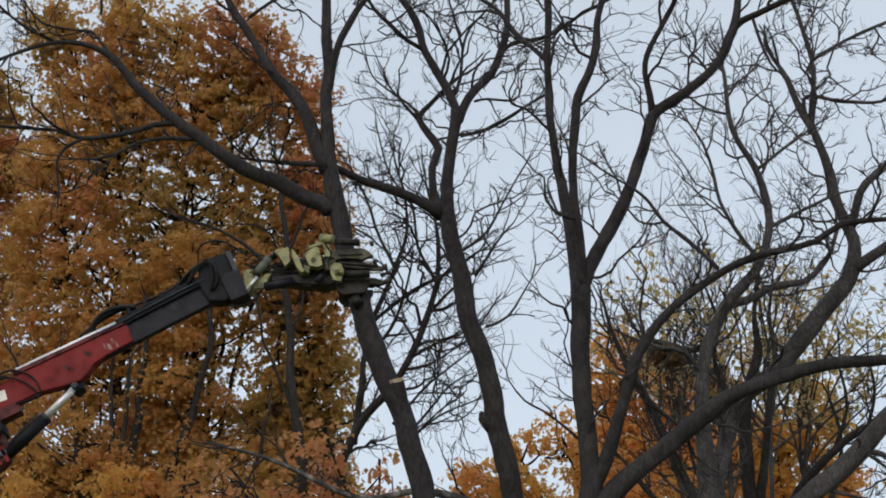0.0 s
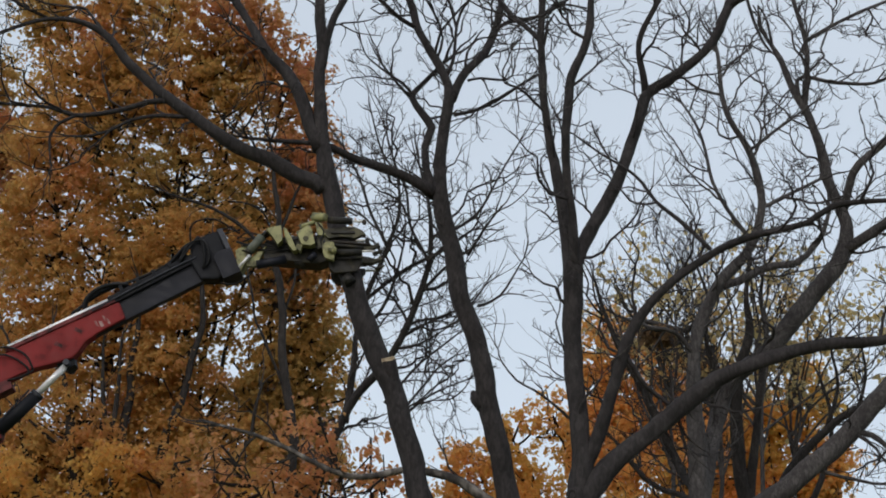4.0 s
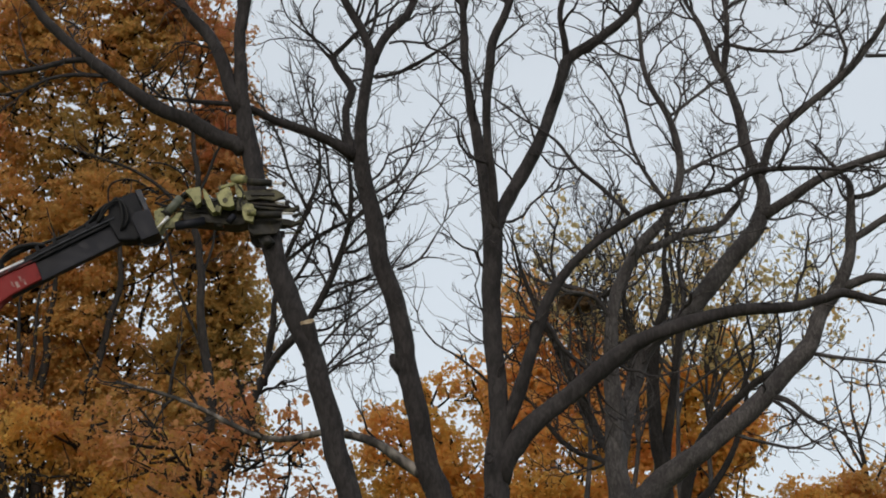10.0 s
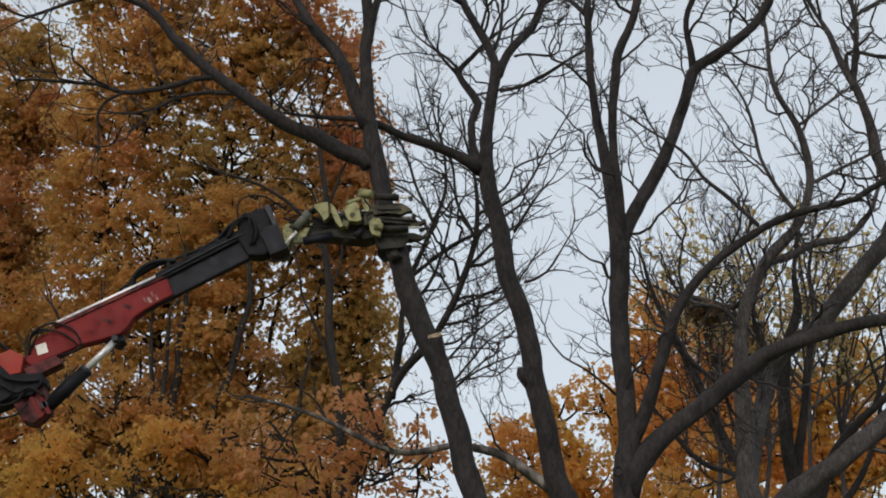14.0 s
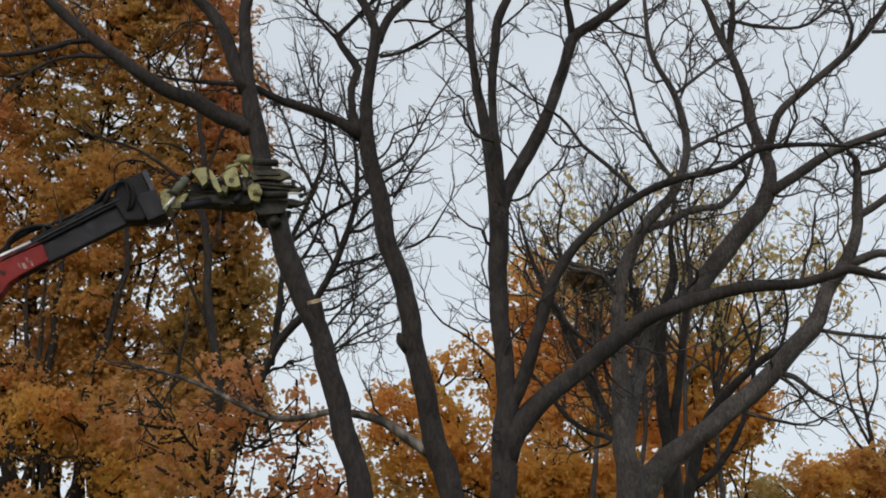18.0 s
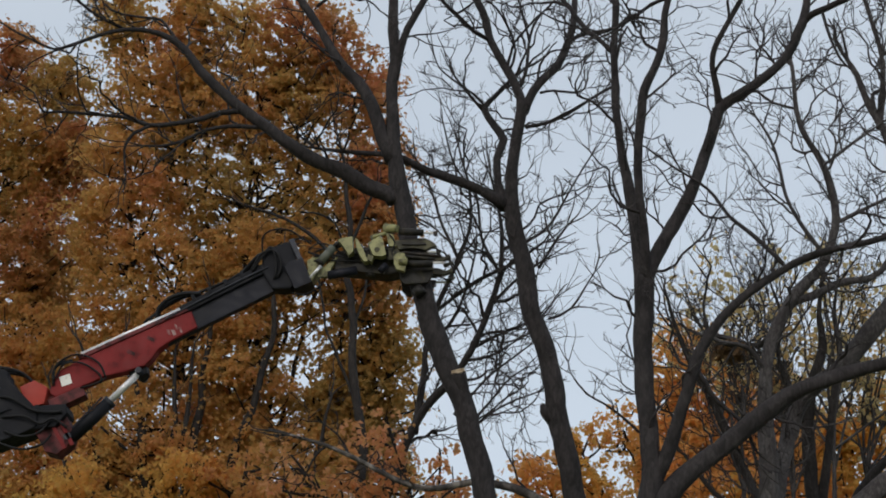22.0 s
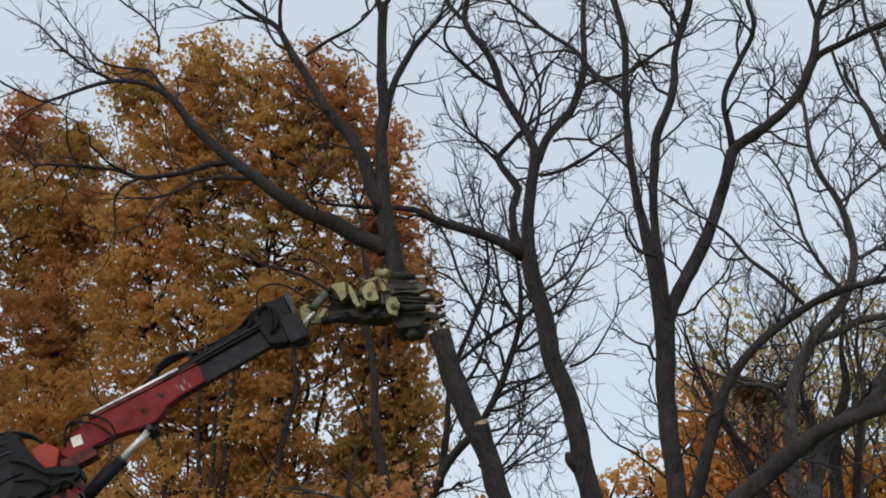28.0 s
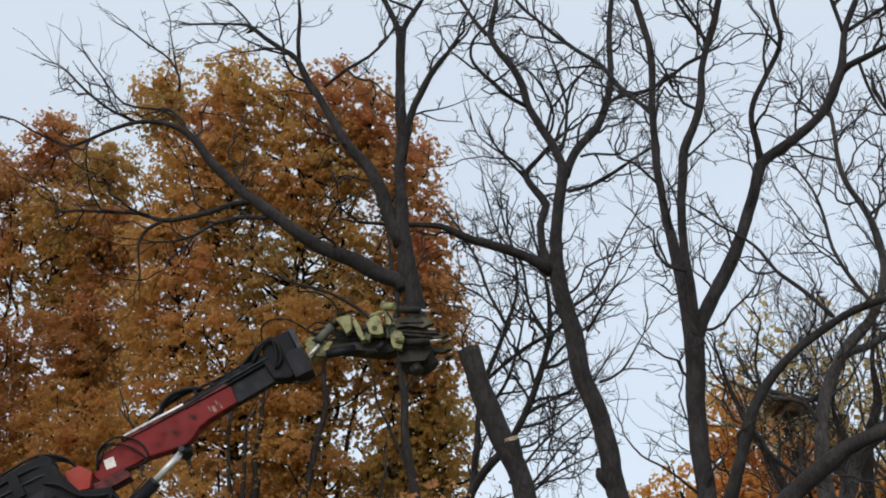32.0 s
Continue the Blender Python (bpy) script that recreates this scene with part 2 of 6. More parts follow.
def tube(path, sides, verts, faces, rough=0.0, seed=0, close=True):
    """A tapered tube round the path; rough: how uneven its skin is."""
    n = len(path)
    tang = np.gradient(path[:, :3], axis=0)
    tang /= np.linalg.norm(tang, axis=1)[:, None] + 1e-9
    up = np.array([0.31, 0.9, 0.2])
    u = np.cross(tang, up)
    u /= np.linalg.norm(u, axis=1)[:, None] + 1e-9
    v = np.cross(tang, u)
    a = np.arange(sides) * 2 * math.pi / sides
    base = len(verts)
    for k in range(n):
        p, r = path[k, :3], path[k, 3]
        for j in range(sides):
            rr = r
            if rough:
                rr *= 1 + rough * noise.noise((p[0] * 1.7 + math.cos(a[j]) * 1.3 + seed, p[1] * 1.7 + math.sin(a[j]) * 1.3, p[2] * 1.5)) \
                    + 0.55 * rough * noise.noise((math.cos(a[j]) * 3 + seed, math.sin(a[j]) * 3, (p[2] + p[0] * 0.7) * 4.5))
            verts.append(tuple(p + rr * (math.cos(a[j]) * u[k] + math.sin(a[j]) * v[k])))
    for k in range(n - 1):
        for j in range(sides):
            q, w = base + k * sides, (j + 1) % sides
            faces.append((q + j, q + w, q + sides + w, q + sides + j))
    if close:
        faces.append(tuple(base + j for j in range(sides))[::-1])
        faces.append(tuple(base + (n - 1) * sides + j for j in range(sides)))


def new_tree(name, base, mat, label, category="tree", group=""):
    root = tagged(new(name), label, category, group)
    root.location = base
    return dict(root=root, base=np.array(base, float), limbs=[], mat=mat, count=0)


def limb(tree, name, pts, rough=0.22, label="", blunt=True, mat=None, sway=0.0):
    """One woody part of a tree through (x, y, z, r); with small bends of its own."""
    path = spline(pts, 0.16)
    thick = path[:, 3].max()
    tree["count"] += 1
    s = tree["count"] * 3.7 + tree["base"][0]
    run = np.arange(len(path)) * 0.16
    for k in range(1, len(path)):
        r = path[k, 3]
        w = 0.25 * r + 0.006
        path[k, 0] += w * noise.noise((run[k] * 1.6, s, 0.3)) + 0.3 * w * noise.noise((run[k] * 5, s, 2.3))
        path[k, 2] += w * noise.noise((run[k] * 1.6, s, 7.3))
        path[k, 0] += sway * (noise.noise((run[k] * 0.55, s, 4.1)) + 0.5 * noise.noise((run[k] * 1.3, s, 9.7)))
    tree["limbs"].append(path)
    end = path[-1, :3] - path[-2, :3]
    end /= np.linalg.norm(end) + 1e-9
    local = path.copy()
    if blunt:
        for a in (0.45, 0.8, 0.97):
            local = np.vstack([local, [*(path[-1, :3] + end * path[-1, 3] * a), path[-1, 3] * math.sqrt(1 - a * a)]])
    local[:, :3] -= tree["base"]
    verts, faces = [], []
    tube(local, 14 if thick > 0.12 else 9 if thick > 0.05 else 6, verts, faces, rough, s)
    return under(mesh_object(name, verts, faces, mat or tree["mat"]), tree["root"], label)


def cut_face(tree, path, label, lift=0.012, depth=0.03):
    """The pale sawn end of a stem."""
    end = path[-1, :3] - path[-2, :3]
    end /= np.linalg.norm(end)
    e = Vector(end)
    rng = np.random.default_rng(4)
    bm = bmesh.new()
    m = Matrix.Translation(Vector(path[-1, :3] - tree["base"]) + e * lift) @ e.to_track_quat("Z", "Y").to_matrix().to_4x4()
    bmesh.ops.create_cone(bm, cap_ends=True, segments=18, radius1=path[-1, 3] * 0.99, radius2=path[-1, 3] * 0.93, depth=depth, matrix=m)
    for v in bm.verts:
        v.co += Vector(rng.normal(0, 0.002, 3))
    return part("cut_face", bm, CUT_WOOD, tree["root"], label)


def knot(tree, at, r, label=""):
    """A healed branch scar: a swollen ring round a dark hollow."""
    verts, faces = [], []
    n = 16
    ring = np.array([(at[0] + r * math.cos(k * 2 * math.pi / n), at[1], at[2] + 1.25 * r * math.sin(k * 2 * math.pi / n), r * 0.5) for k in range(n + 1)])
    ring[:, :3] -= tree["base"]
    tube(ring, 7, verts, faces, 0.25, r * 50)
    return under(mesh_object("knot", verts, faces, tree["mat"]), tree["root"], label)


def sprig(rng, start, way, length, r, lift, bend, out):
    """A crooked twig: it bows to one side, kinks at its buds and turns up; returns its path."""
    n = max(4, int(length / 0.09))
    p, d = np.array(start, float), np.array(way, float)
    side = np.cross(d, rng.normal(0, 1, 3))
    side /= np.linalg.norm(side) + 1e-9
    bow = side * rng.normal(0, 4.6 * bend) / n
    turn = rng.integers(n // 2, n + n // 2 + 1)
    kink = np.zeros(3)
    path = []
    for k in range(n + 1):
        path.append((*p, r * (1 - 0.6 * k / n)))
        if k == turn:
            bow = -1.3 * bow
        if k % 2 == 1:
            fresh = rng.normal(0, 1.15 * bend, 3)
            kink, d = fresh, d - 0.8 * kink
            d = d + fresh
        d = d + bow + np.array((0, 0, lift * 0.85))
        d /= np.linalg.norm(d)
        p = p + d * length / n
    path = np.array(path)
    out.append(path)
    return path


def side_way(rng, tang, spread):
    v = rng.normal(0, 1, 3)
    v[1] *= 0.8
    v -= tang * v.dot(tang)
    v /= np.linalg.norm(v) + 1e-9
    a = rng.uniform(*spread)
    return tang * math.cos(a) + v * math.sin(a)


def boughs(tree, seed, gap=0.8, length=(0.9, 2.4), thick=(0.02, 0.13), lift=0.05, skip=0, stout=0.024):
    """Side branches of middle size on the limbs; shoots grow on them in turn."""
    rng = np.random.default_rng(seed)
    paths = []
    for li, path in enumerate(list(tree["limbs"])):
        if li < skip:
            continue
        seg = np.linalg.norm(np.diff(path[:, :3], axis=0), axis=1)
        run, nxt = 0.0, rng.uniform(0.2, gap * 1.5)
        for k in range(1, len(path) - 1):
            run += seg[k - 1]
            r = path[k, 3]
            if not thick[0] < r < thick[1] or run < nxt:
                continue
            nxt = run + rng.uniform(0.5, 1.5) * gap
            tang = path[k + 1, :3] - path[k - 1, :3]
            tang /= np.linalg.norm(tang) + 1e-9
            sprig(rng, path[k, :3], side_way(rng, tang, (0.5, 1.15)), rng.uniform(*length), min(stout * rng.uniform(0.7, 1.2), r * 0.7), lift, 0.27, paths)
    verts, faces = [], []
    for p in paths:
        tree["limbs"].append(p.copy())
        p[:, :3] -= tree["base"]
        tube(p, 5, verts, faces, 0.15, close=False)
    tagged(under(mesh_object("branchwork", verts, faces, tree["mat"]), tree["root"], "bare side branches"), kind="stuff")


def twigs(tree, seed, gap=0.3, length=(0.5, 1.5), thick=0.075, radius=0.012, lift=0.05, forks=5, fine=2, name="twigwork", skip=0, mat=None):
    """Side shoots with finer shoots on them, along all limbs thinner than thick. Returns the ends."""
    rng = np.random.default_rng(seed)
    paths, tips = [], []
    for li, path in enumerate(tree["limbs"]):
        if li < skip:
            continue
        seg = np.linalg.norm(np.diff(path[:, :3], axis=0), axis=1)
        run, nxt = 0.0, rng.uniform(0.1, gap * 2)
        for k in range(1, len(path) - 1):
            run += seg[k - 1]
            r = path[k, 3]
            if r > thick or run < nxt:
                continue
            nxt = run + rng.uniform(0.4, 1.6) * gap * (1 + 6 * r / thick * 0.25)
            tang = path[k + 1, :3] - path[k - 1, :3]
            tang /= np.linalg.norm(tang) + 1e-9
            ln = rng.uniform(*length) * (1.0 if r > 0.02 else 0.75)
            main = sprig(rng, path[k, :3], side_way(rng, tang, (0.5, 1.2)), ln, min(radius * rng.uniform(0.7, 1.3), r * 0.8), lift, 0.22, paths)
            tips.append(main)
            buds = max(2, int(ln / 0.24) + rng.integers(forks - 3, forks))
            hand = rng.choice((-1, 1))
            flat = np.cross(main[1, :3] - main[0, :3], rng.normal(0, 1, 3))
            flat /= np.linalg.norm(flat) + 1e-9
            for j in range(buds):
                u = (j + rng.uniform(0.3, 1.0)) / (buds + 0.3)
                q = min(len(main) - 2, max(1, int(u * len(main))))
                t2 = main[q + 1, :3] - main[q, :3]
                t2 /= np.linalg.norm(t2) + 1e-9
                hand = -hand
                across = np.cross(t2, flat) * hand + rng.normal(0, 0.45, 3)
                across -= t2 * across.dot(t2)
                across /= np.linalg.norm(across) + 1e-9
                lean = rng.uniform(0.55, 1.15)
                sub = sprig(rng, main[q, :3], t2 * math.cos(lean) + across * math.sin(lean), ln * (0.62 - 0.4 * u) * rng.uniform(0.5, 1.15), max(0.0078, main[q, 3] * 0.78), lift, 0.24, paths)
                tips.append(sub)
                for _ in range(rng.integers(0, fine + 1)):
                    q2 = rng.integers(1, len(sub) - 1)
                    t3 = sub[q2 + 1, :3] - sub[q2, :3]
                    t3 /= np.linalg.norm(t3) + 1e-9
                    sprig(rng, sub[q2, :3], side_way(rng, t3, (0.5, 1.1)), rng.uniform(0.07, 0.22), 0.0068, lift, 0.2, paths)
        # the limb's own end goes on as a few shoots
        end = path[-1, :3] - path[-2, :3]
        end /= np.linalg.norm(end) + 1e-9
        if path[-1, 3] < 0.04:
            for _ in range(3):
                tips.append(sprig(rng, path[-1, :3], side_way(rng, end, (0.1, 0.6)), rng.uniform(0.4, 1.1), path[-1, 3] * 0.8, lift, 0.15, paths))
    verts, faces = [], []
    for p in paths:
        p[:, :3] -= tree["base"]
        tube(p, 4 if p[0, 3] > 0.01 else 3, verts, faces, close=False)
        p[:, :3] += tree["base"]
    ob = under(mesh_object(name, verts, faces, mat or TWIG), tree["root"], "fine bare twigs")
    tagged(ob, kind="stuff")
    return tips


def leaves(tree, name, spots, size, mat, seed, label="", face=None):
    """One folded blade with a pointed tip at each spot; face: the way that each blade looks, or any way."""
    rng = np.random.default_rng(seed)
    n = len(spots)
    s = size * rng.uniform(0.6, 1.35, n)[:, None]
    d = rng.normal(0, 1, (n, 3))
    d[:, 2] -= 0.7
    if face is not None:
        d -= face * np.sum(d * face, axis=1)[:, None]
    d /= np.linalg.norm(d, axis=1)[:, None] + 1e-9
    w = np.cross(d, rng.normal(0, 1, (n, 3)) if face is None else face)
    w /= np.linalg.norm(w, axis=1)[:, None] + 1e-9
    up = np.cross(d, w)
    c = spots - tree["base"]
    fold = up * s * 0.16
    V = np.stack([c, c + d * s * 0.35 + w * s * 0.5 + fold, c + d * s, c + d * s * 0.35 - w * s * 0.5 + fold, c + d * s * 0.62 + w * s * 0.2], 1)
    i = (np.arange(n) * 5)[:, None]
    tri = np.concatenate([i + np.array([[0, 1, 4]]), i + np.array([[0, 4, 2]]), i + np.array([[0, 2, 3]])])
    me = bpy.data.meshes.new(name)
    me.vertices.add(n * 5)
    me.vertices.foreach_set("co", V.reshape(-1))
    me.loops.add(len(tri) * 3)
    me.loops.foreach_set("vertex_index", tri.reshape(-1))
    me.polygons.add(len(tri))
    me.polygons.foreach_set("loop_start", np.arange(len(tri)) * 3)
    me.update(calc_edges=True)
    me.materials.append(mat)
    ob = under(new(name, me), tree["root"], label)
    return tagged(ob, kind="stuff")


def box(bm, x0, x1, y0, y1, z0, z1, bevel=0.015, m=None):
    g = bmesh.ops.create_cube(bm, size=1.0)
    t = Matrix.Translation(((x0 + x1) / 2, (y0 + y1) / 2, (z0 + z1) / 2)) @ Matrix.Diagonal((x1 - x0, y1 - y0, z1 - z0, 1))
    bmesh.ops.transform(bm, matrix=(m or Matrix()) @ t, verts=g["verts"])
    if bevel:
        es = list({e for v in g["verts"] for e in v.link_edges})
        bmesh.ops.bevel(bm, geom=es, offset=bevel, segments=2, affect="EDGES", profile=0.6)
    return bm


def slab(outline, y0, y1, bevel=0.008):
    """A plate cut to an outline of (x, z), from y0 to y1."""
    bm = bmesh.new()
    a = [bm.verts.new((x, y0, z)) for x, z in outline]
    b = [bm.verts.new((x, y1, z)) for x, z in outline]
    bm.faces.new(a)
    bm.faces.new(b[::-1])
    for k in range(len(a)):
        q = (k + 1) % len(a)
        bm.faces.new((a[q], a[k], b[k], b[q]))
    bmesh.ops.recalc_face_normals(bm, faces=bm.faces)
    if bevel:
        bmesh.ops.bevel(bm, geom=list(bm.edges), offset=bevel, segments=2, affect="EDGES", profile=0.6)
    return bm


def rod(a, b, r, r2=None, sides=14, cap=0.006):
    bm = bmesh.new()
    a, b = Vector(a), Vector(b)
    m = Matrix.Translation((a + b) / 2) @ (b - a).to_track_quat("Z", "Y").to_matrix().to_4x4()
    bmesh.ops.create_cone(bm, cap_ends=True, segments=sides, radius1=r, radius2=r if r2 is None else r2, depth=(b - a).length, matrix=m)
    if cap:
        es = [e for e in bm.edges if len([f for f in e.link_faces if len(f.verts) > 4]) == 1]
        bmesh.ops.bevel(bm, geom=es, offset=cap, segments=2, affect="EDGES")
    for f in bm.faces:
        f.smooth = len(f.verts) == 4
    return bm


def hose(name, pts, r, parent, mat=None, label=""):
    verts, faces = [], []
    tube(spline([(*p, r) for p in pts], 0.04), 8, verts, faces)
    return under(mesh_object(name, verts, faces, mat or HOSE), parent, label)


# ---- ground ----
gverts, gfaces, GN = [], [], 60
for gy in range(GN + 1):
    for gx in range(GN + 1):
        X, Y = (gx / GN - 0.5), (gy / GN - 0.5)
        X, Y = X * abs(X) * 12000, Y * abs(Y) * 12000
        gverts.append((X, Y, 0.25 * noise.noise((X * 0.05, Y * 0.05, 0)) if abs(X) > 40 or abs(Y) > 60 else 0))
for gy in range(GN):
    for gx in range(GN):
        k = gy * (GN + 1) + gx
        gfaces.append((k, k + 1, k + GN + 2, k + GN + 1))
tagged(mesh_object("ground", gverts, gfaces, GRASS), "grass ground strewn with fallen autumn leaves", "ground", kind="structure")


# ---- bare trees ----
STEM = new_tree("felled_tree_stem", (0.58, 25.00, 0.00), BARK_DARK, "leaning bare trunk still standing with a fresh sawn top")
limb(STEM, "trunk", [(0.58, 25.00, 0.00, 0.242), (-0.06, 25.00, 3.45, 0.194), (-0.58, 25.00, 6.91, 0.180), (-0.76, 25.00, 7.58, 0.169), (-1.01, 25.00, 8.42, 0.167), (-1.21, 25.00, 9.28, 0.161), (-1.43, 25.00, 9.76, 0.162), (-1.60, 25.00, 10.16, 0.167), (-1.75, 25.00, 10.60, 0.171), (-1.86, 25.00, 10.92, 0.176), (-1.98, 25.00, 11.31, 0.169)], blunt=False)
limb(STEM, "stub", [(-1.23, 25.00, 9.35, 0.084), (-1.28, 24.92, 9.59, 0.100), (-1.34, 24.85, 9.83, 0.104)], blunt=False)
TOP = new_tree("cut_tree_top", (-1.97, 25.00, 11.33), BARK_DARK, "bare tree top cut free and held by the grapple")
limb(TOP, "trunk", [(-1.97, 25.00, 11.33, 0.154), (-2.07, 25.00, 11.60, 0.155), (-2.31, 25.00, 12.80, 0.132), (-2.37, 25.00, 13.23, 0.122), (-2.45, 25.00, 13.67, 0.112), (-2.51, 25.00, 14.25, 0.098), (-2.53, 25.00, 14.70, 0.091), (-2.47, 25.00, 15.09, 0.088), (-2.53, 25.00, 15.63, 0.081), (-2.55, 25.00, 16.10, 0.078), (-2.58, 25.00, 16.65, 0.074), (-2.58, 25.00, 17.01, 0.071)])
limb(TOP, "limb", [(-2.40, 25.00, 12.63, 0.110), (-2.54, 24.98, 12.78, 0.121), (-2.80, 24.94, 12.87, 0.121), (-3.20, 24.90, 13.10, 0.122), (-3.59, 24.86, 13.26, 0.115), (-4.07, 24.82, 13.53, 0.108), (-4.48, 24.79, 13.84, 0.101), (-4.84, 24.77, 14.12, 0.090), (-5.19, 24.76, 14.44, 0.080), (-5.55, 24.75, 14.78, 0.073), (-5.82, 24.75, 15.16, 0.062), (-6.09, 24.76, 15.37, 0.050), (-6.44, 24.75, 15.50, 0.043), (-6.84, 24.73, 15.51, 0.035), (-7.23, 24.71, 15.39, 0.031), (-7.68, 24.69, 15.20, 0.027), (-7.94, 24.67, 15.12, 0.023), (-8.20, 24.66, 15.23, 0.020), (-8.58, 24.64, 15.42, 0.017), (-8.90, 24.63, 15.62, 0.014), (-9.25, 24.62, 15.72, 0.009)])
limb(TOP, "limb", [(-2.47, 25.00, 13.33, 0.111), (-2.65, 24.98, 13.80, 0.104), (-2.80, 24.96, 14.23, 0.101), (-2.99, 24.94, 14.60, 0.098), (-3.31, 24.93, 14.96, 0.091), (-3.57, 24.91, 15.38, 0.077), (-3.79, 24.91, 15.75, 0.069), (-4.02, 24.90, 16.10, 0.062), (-4.25, 24.90, 16.54, 0.055), (-4.51, 24.90, 16.74, 0.043), (-4.81, 24.90, 16.97, 0.036), (-5.06, 24.90, 17.18, 0.032), (-5.31, 24.90, 17.25, 0.024), (-6.02, 24.88, 17.28, 0.016)])
limb(TOP, "limb", [(-4.22, 24.90, 16.55, 0.039), (-4.25, 24.86, 16.88, 0.035), (-4.22, 24.83, 17.26, 0.032), (-4.24, 24.80, 17.57, 0.024)])
limb(TOP, "limb", [(-3.79, 24.90, 16.03, 0.031), (-3.44, 24.86, 16.29, 0.031), (-3.04, 24.82, 16.50, 0.027), (-2.77, 24.79, 16.76, 0.023), (-2.65, 24.78, 16.95, 0.016)])
limb(TOP, "limb", [(-2.48, 25.00, 14.75, 0.066), (-2.41, 24.95, 15.26, 0.064), (-2.31, 24.93, 15.66, 0.060), (-2.12, 24.90, 16.02, 0.054), (-1.97, 24.88, 16.26, 0.046), (-1.79, 24.85, 16.48, 0.037)])
limb(TOP, "limb", [(-2.59, 25.00, 16.92, 0.059), (-2.68, 25.03, 17.20, 0.051), (-2.80, 25.06, 17.46, 0.048), (-2.94, 25.08, 17.76, 0.036)])
limb(TOP, "limb", [(-2.58, 25.00, 16.96, 0.051), (-2.46, 25.06, 17.25, 0.048), (-2.31, 25.11, 17.50, 0.036), (-2.19, 25.16, 17.75, 0.024)])
limb(TOP, "limb", [(-4.82, 24.77, 14.08, 0.049), (-5.16, 24.76, 14.04, 0.049), (-5.54, 24.74, 13.91, 0.045), (-5.93, 24.72, 13.82, 0.041), (-6.29, 24.71, 13.79, 0.038), (-6.67, 24.70, 13.92, 0.030), (-7.20, 24.69, 13.98, 0.027), (-7.73, 24.68, 14.01, 0.023), (-7.99, 24.67, 14.01, 0.019), (-8.16, 24.67, 14.33, 0.015), (-8.47, 24.67, 14.52, 0.012)])
limb(TOP, "limb", [(-6.25, 24.71, 13.79, 0.030), (-6.50, 24.70, 13.66, 0.030), (-6.59, 24.69, 13.51, 0.026), (-6.62, 24.68, 13.34, 0.023), (-6.55, 24.66, 12.89, 0.015)])
limb(TOP, "limb", [(-4.51, 24.79, 13.80, 0.037), (-5.01, 24.77, 13.81, 0.034), (-5.40, 24.75, 13.73, 0.030), (-5.71, 24.74, 13.55, 0.026), (-6.03, 24.72, 13.45, 0.022), (-6.32, 24.72, 13.45, 0.015)])
limb(TOP, "limb", [(-6.83, 24.73, 15.51, 0.027), (-7.30, 24.71, 15.75, 0.027), (-7.76, 24.68, 16.12, 0.024), (-8.04, 24.67, 16.41, 0.020), (-8.22, 24.66, 16.57, 0.012)])
limb(TOP, "limb", [(-5.97, 24.75, 15.28, 0.027), (-6.25, 24.73, 15.68, 0.023), (-6.52, 24.72, 15.72, 0.020), (-7.07, 24.70, 15.85, 0.020), (-7.46, 24.68, 16.31, 0.016), (-7.79, 24.67, 16.74, 0.012)])
limb(TOP, "limb", [(-6.16, 24.73, 16.01, 0.023), (-6.17, 24.72, 16.27, 0.024), (-6.34, 24.70, 16.58, 0.020), (-6.74, 24.68, 16.88, 0.016), (-7.04, 24.67, 17.14, 0.012)])
limb(TOP, "limb", [(-5.03, 24.90, 17.15, 0.024), (-5.20, 24.96, 17.39, 0.020), (-5.43, 25.04, 17.66, 0.016)])
limb(TOP, "limb", [(-4.44, 24.90, 16.69, 0.020), (-4.70, 24.99, 16.82, 0.016), (-5.24, 25.17, 16.87, 0.012)])
TALL = new_tree("bare_tree", (1.68, 26.30, 0.00), BARK_DARK, "tall slender bare tree with a knobby leaning trunk", group="bare trees")
limb(TALL, "trunk", [(1.68, 26.30, 0.00, 0.255), (1.15, 26.30, 3.59, 0.204), (0.71, 26.30, 7.17, 0.189), (0.50, 26.30, 7.89, 0.182), (0.35, 26.30, 8.77, 0.164), (0.15, 26.30, 9.58, 0.165), (0.05, 26.30, 10.13, 0.154), (-0.05, 26.30, 10.60, 0.150), (-0.22, 26.30, 11.15, 0.147), (-0.33, 26.30, 11.54, 0.144), (-0.47, 26.30, 12.41, 0.137), (-0.62, 26.30, 13.00, 0.130), (-0.64, 26.30, 13.50, 0.106), (-0.55, 26.30, 14.41, 0.094), (-0.50, 26.30, 14.87, 0.091), (-0.50, 26.30, 15.08, 0.069)])
limb(TALL, "knob", [(0.08, 26.30, 9.56, 0.121), (-0.03, 26.30, 9.69, 0.105), (-0.08, 26.30, 9.77, 0.056)])
limb(TALL, "limb", [(-0.45, 26.30, 14.85, 0.078), (-0.58, 26.39, 15.35, 0.074), (-0.73, 26.46, 15.71, 0.075), (-0.94, 26.53, 16.14, 0.071), (-1.06, 26.57, 16.44, 0.067), (-1.11, 26.61, 16.74, 0.067), (-1.31, 26.66, 17.17, 0.063), (-1.51, 26.69, 17.49, 0.059), (-1.67, 26.71, 17.83, 0.055), (-1.66, 26.73, 18.09, 0.051), (-1.58, 26.74, 18.50, 0.046), (-1.54, 26.75, 18.86, 0.037)])
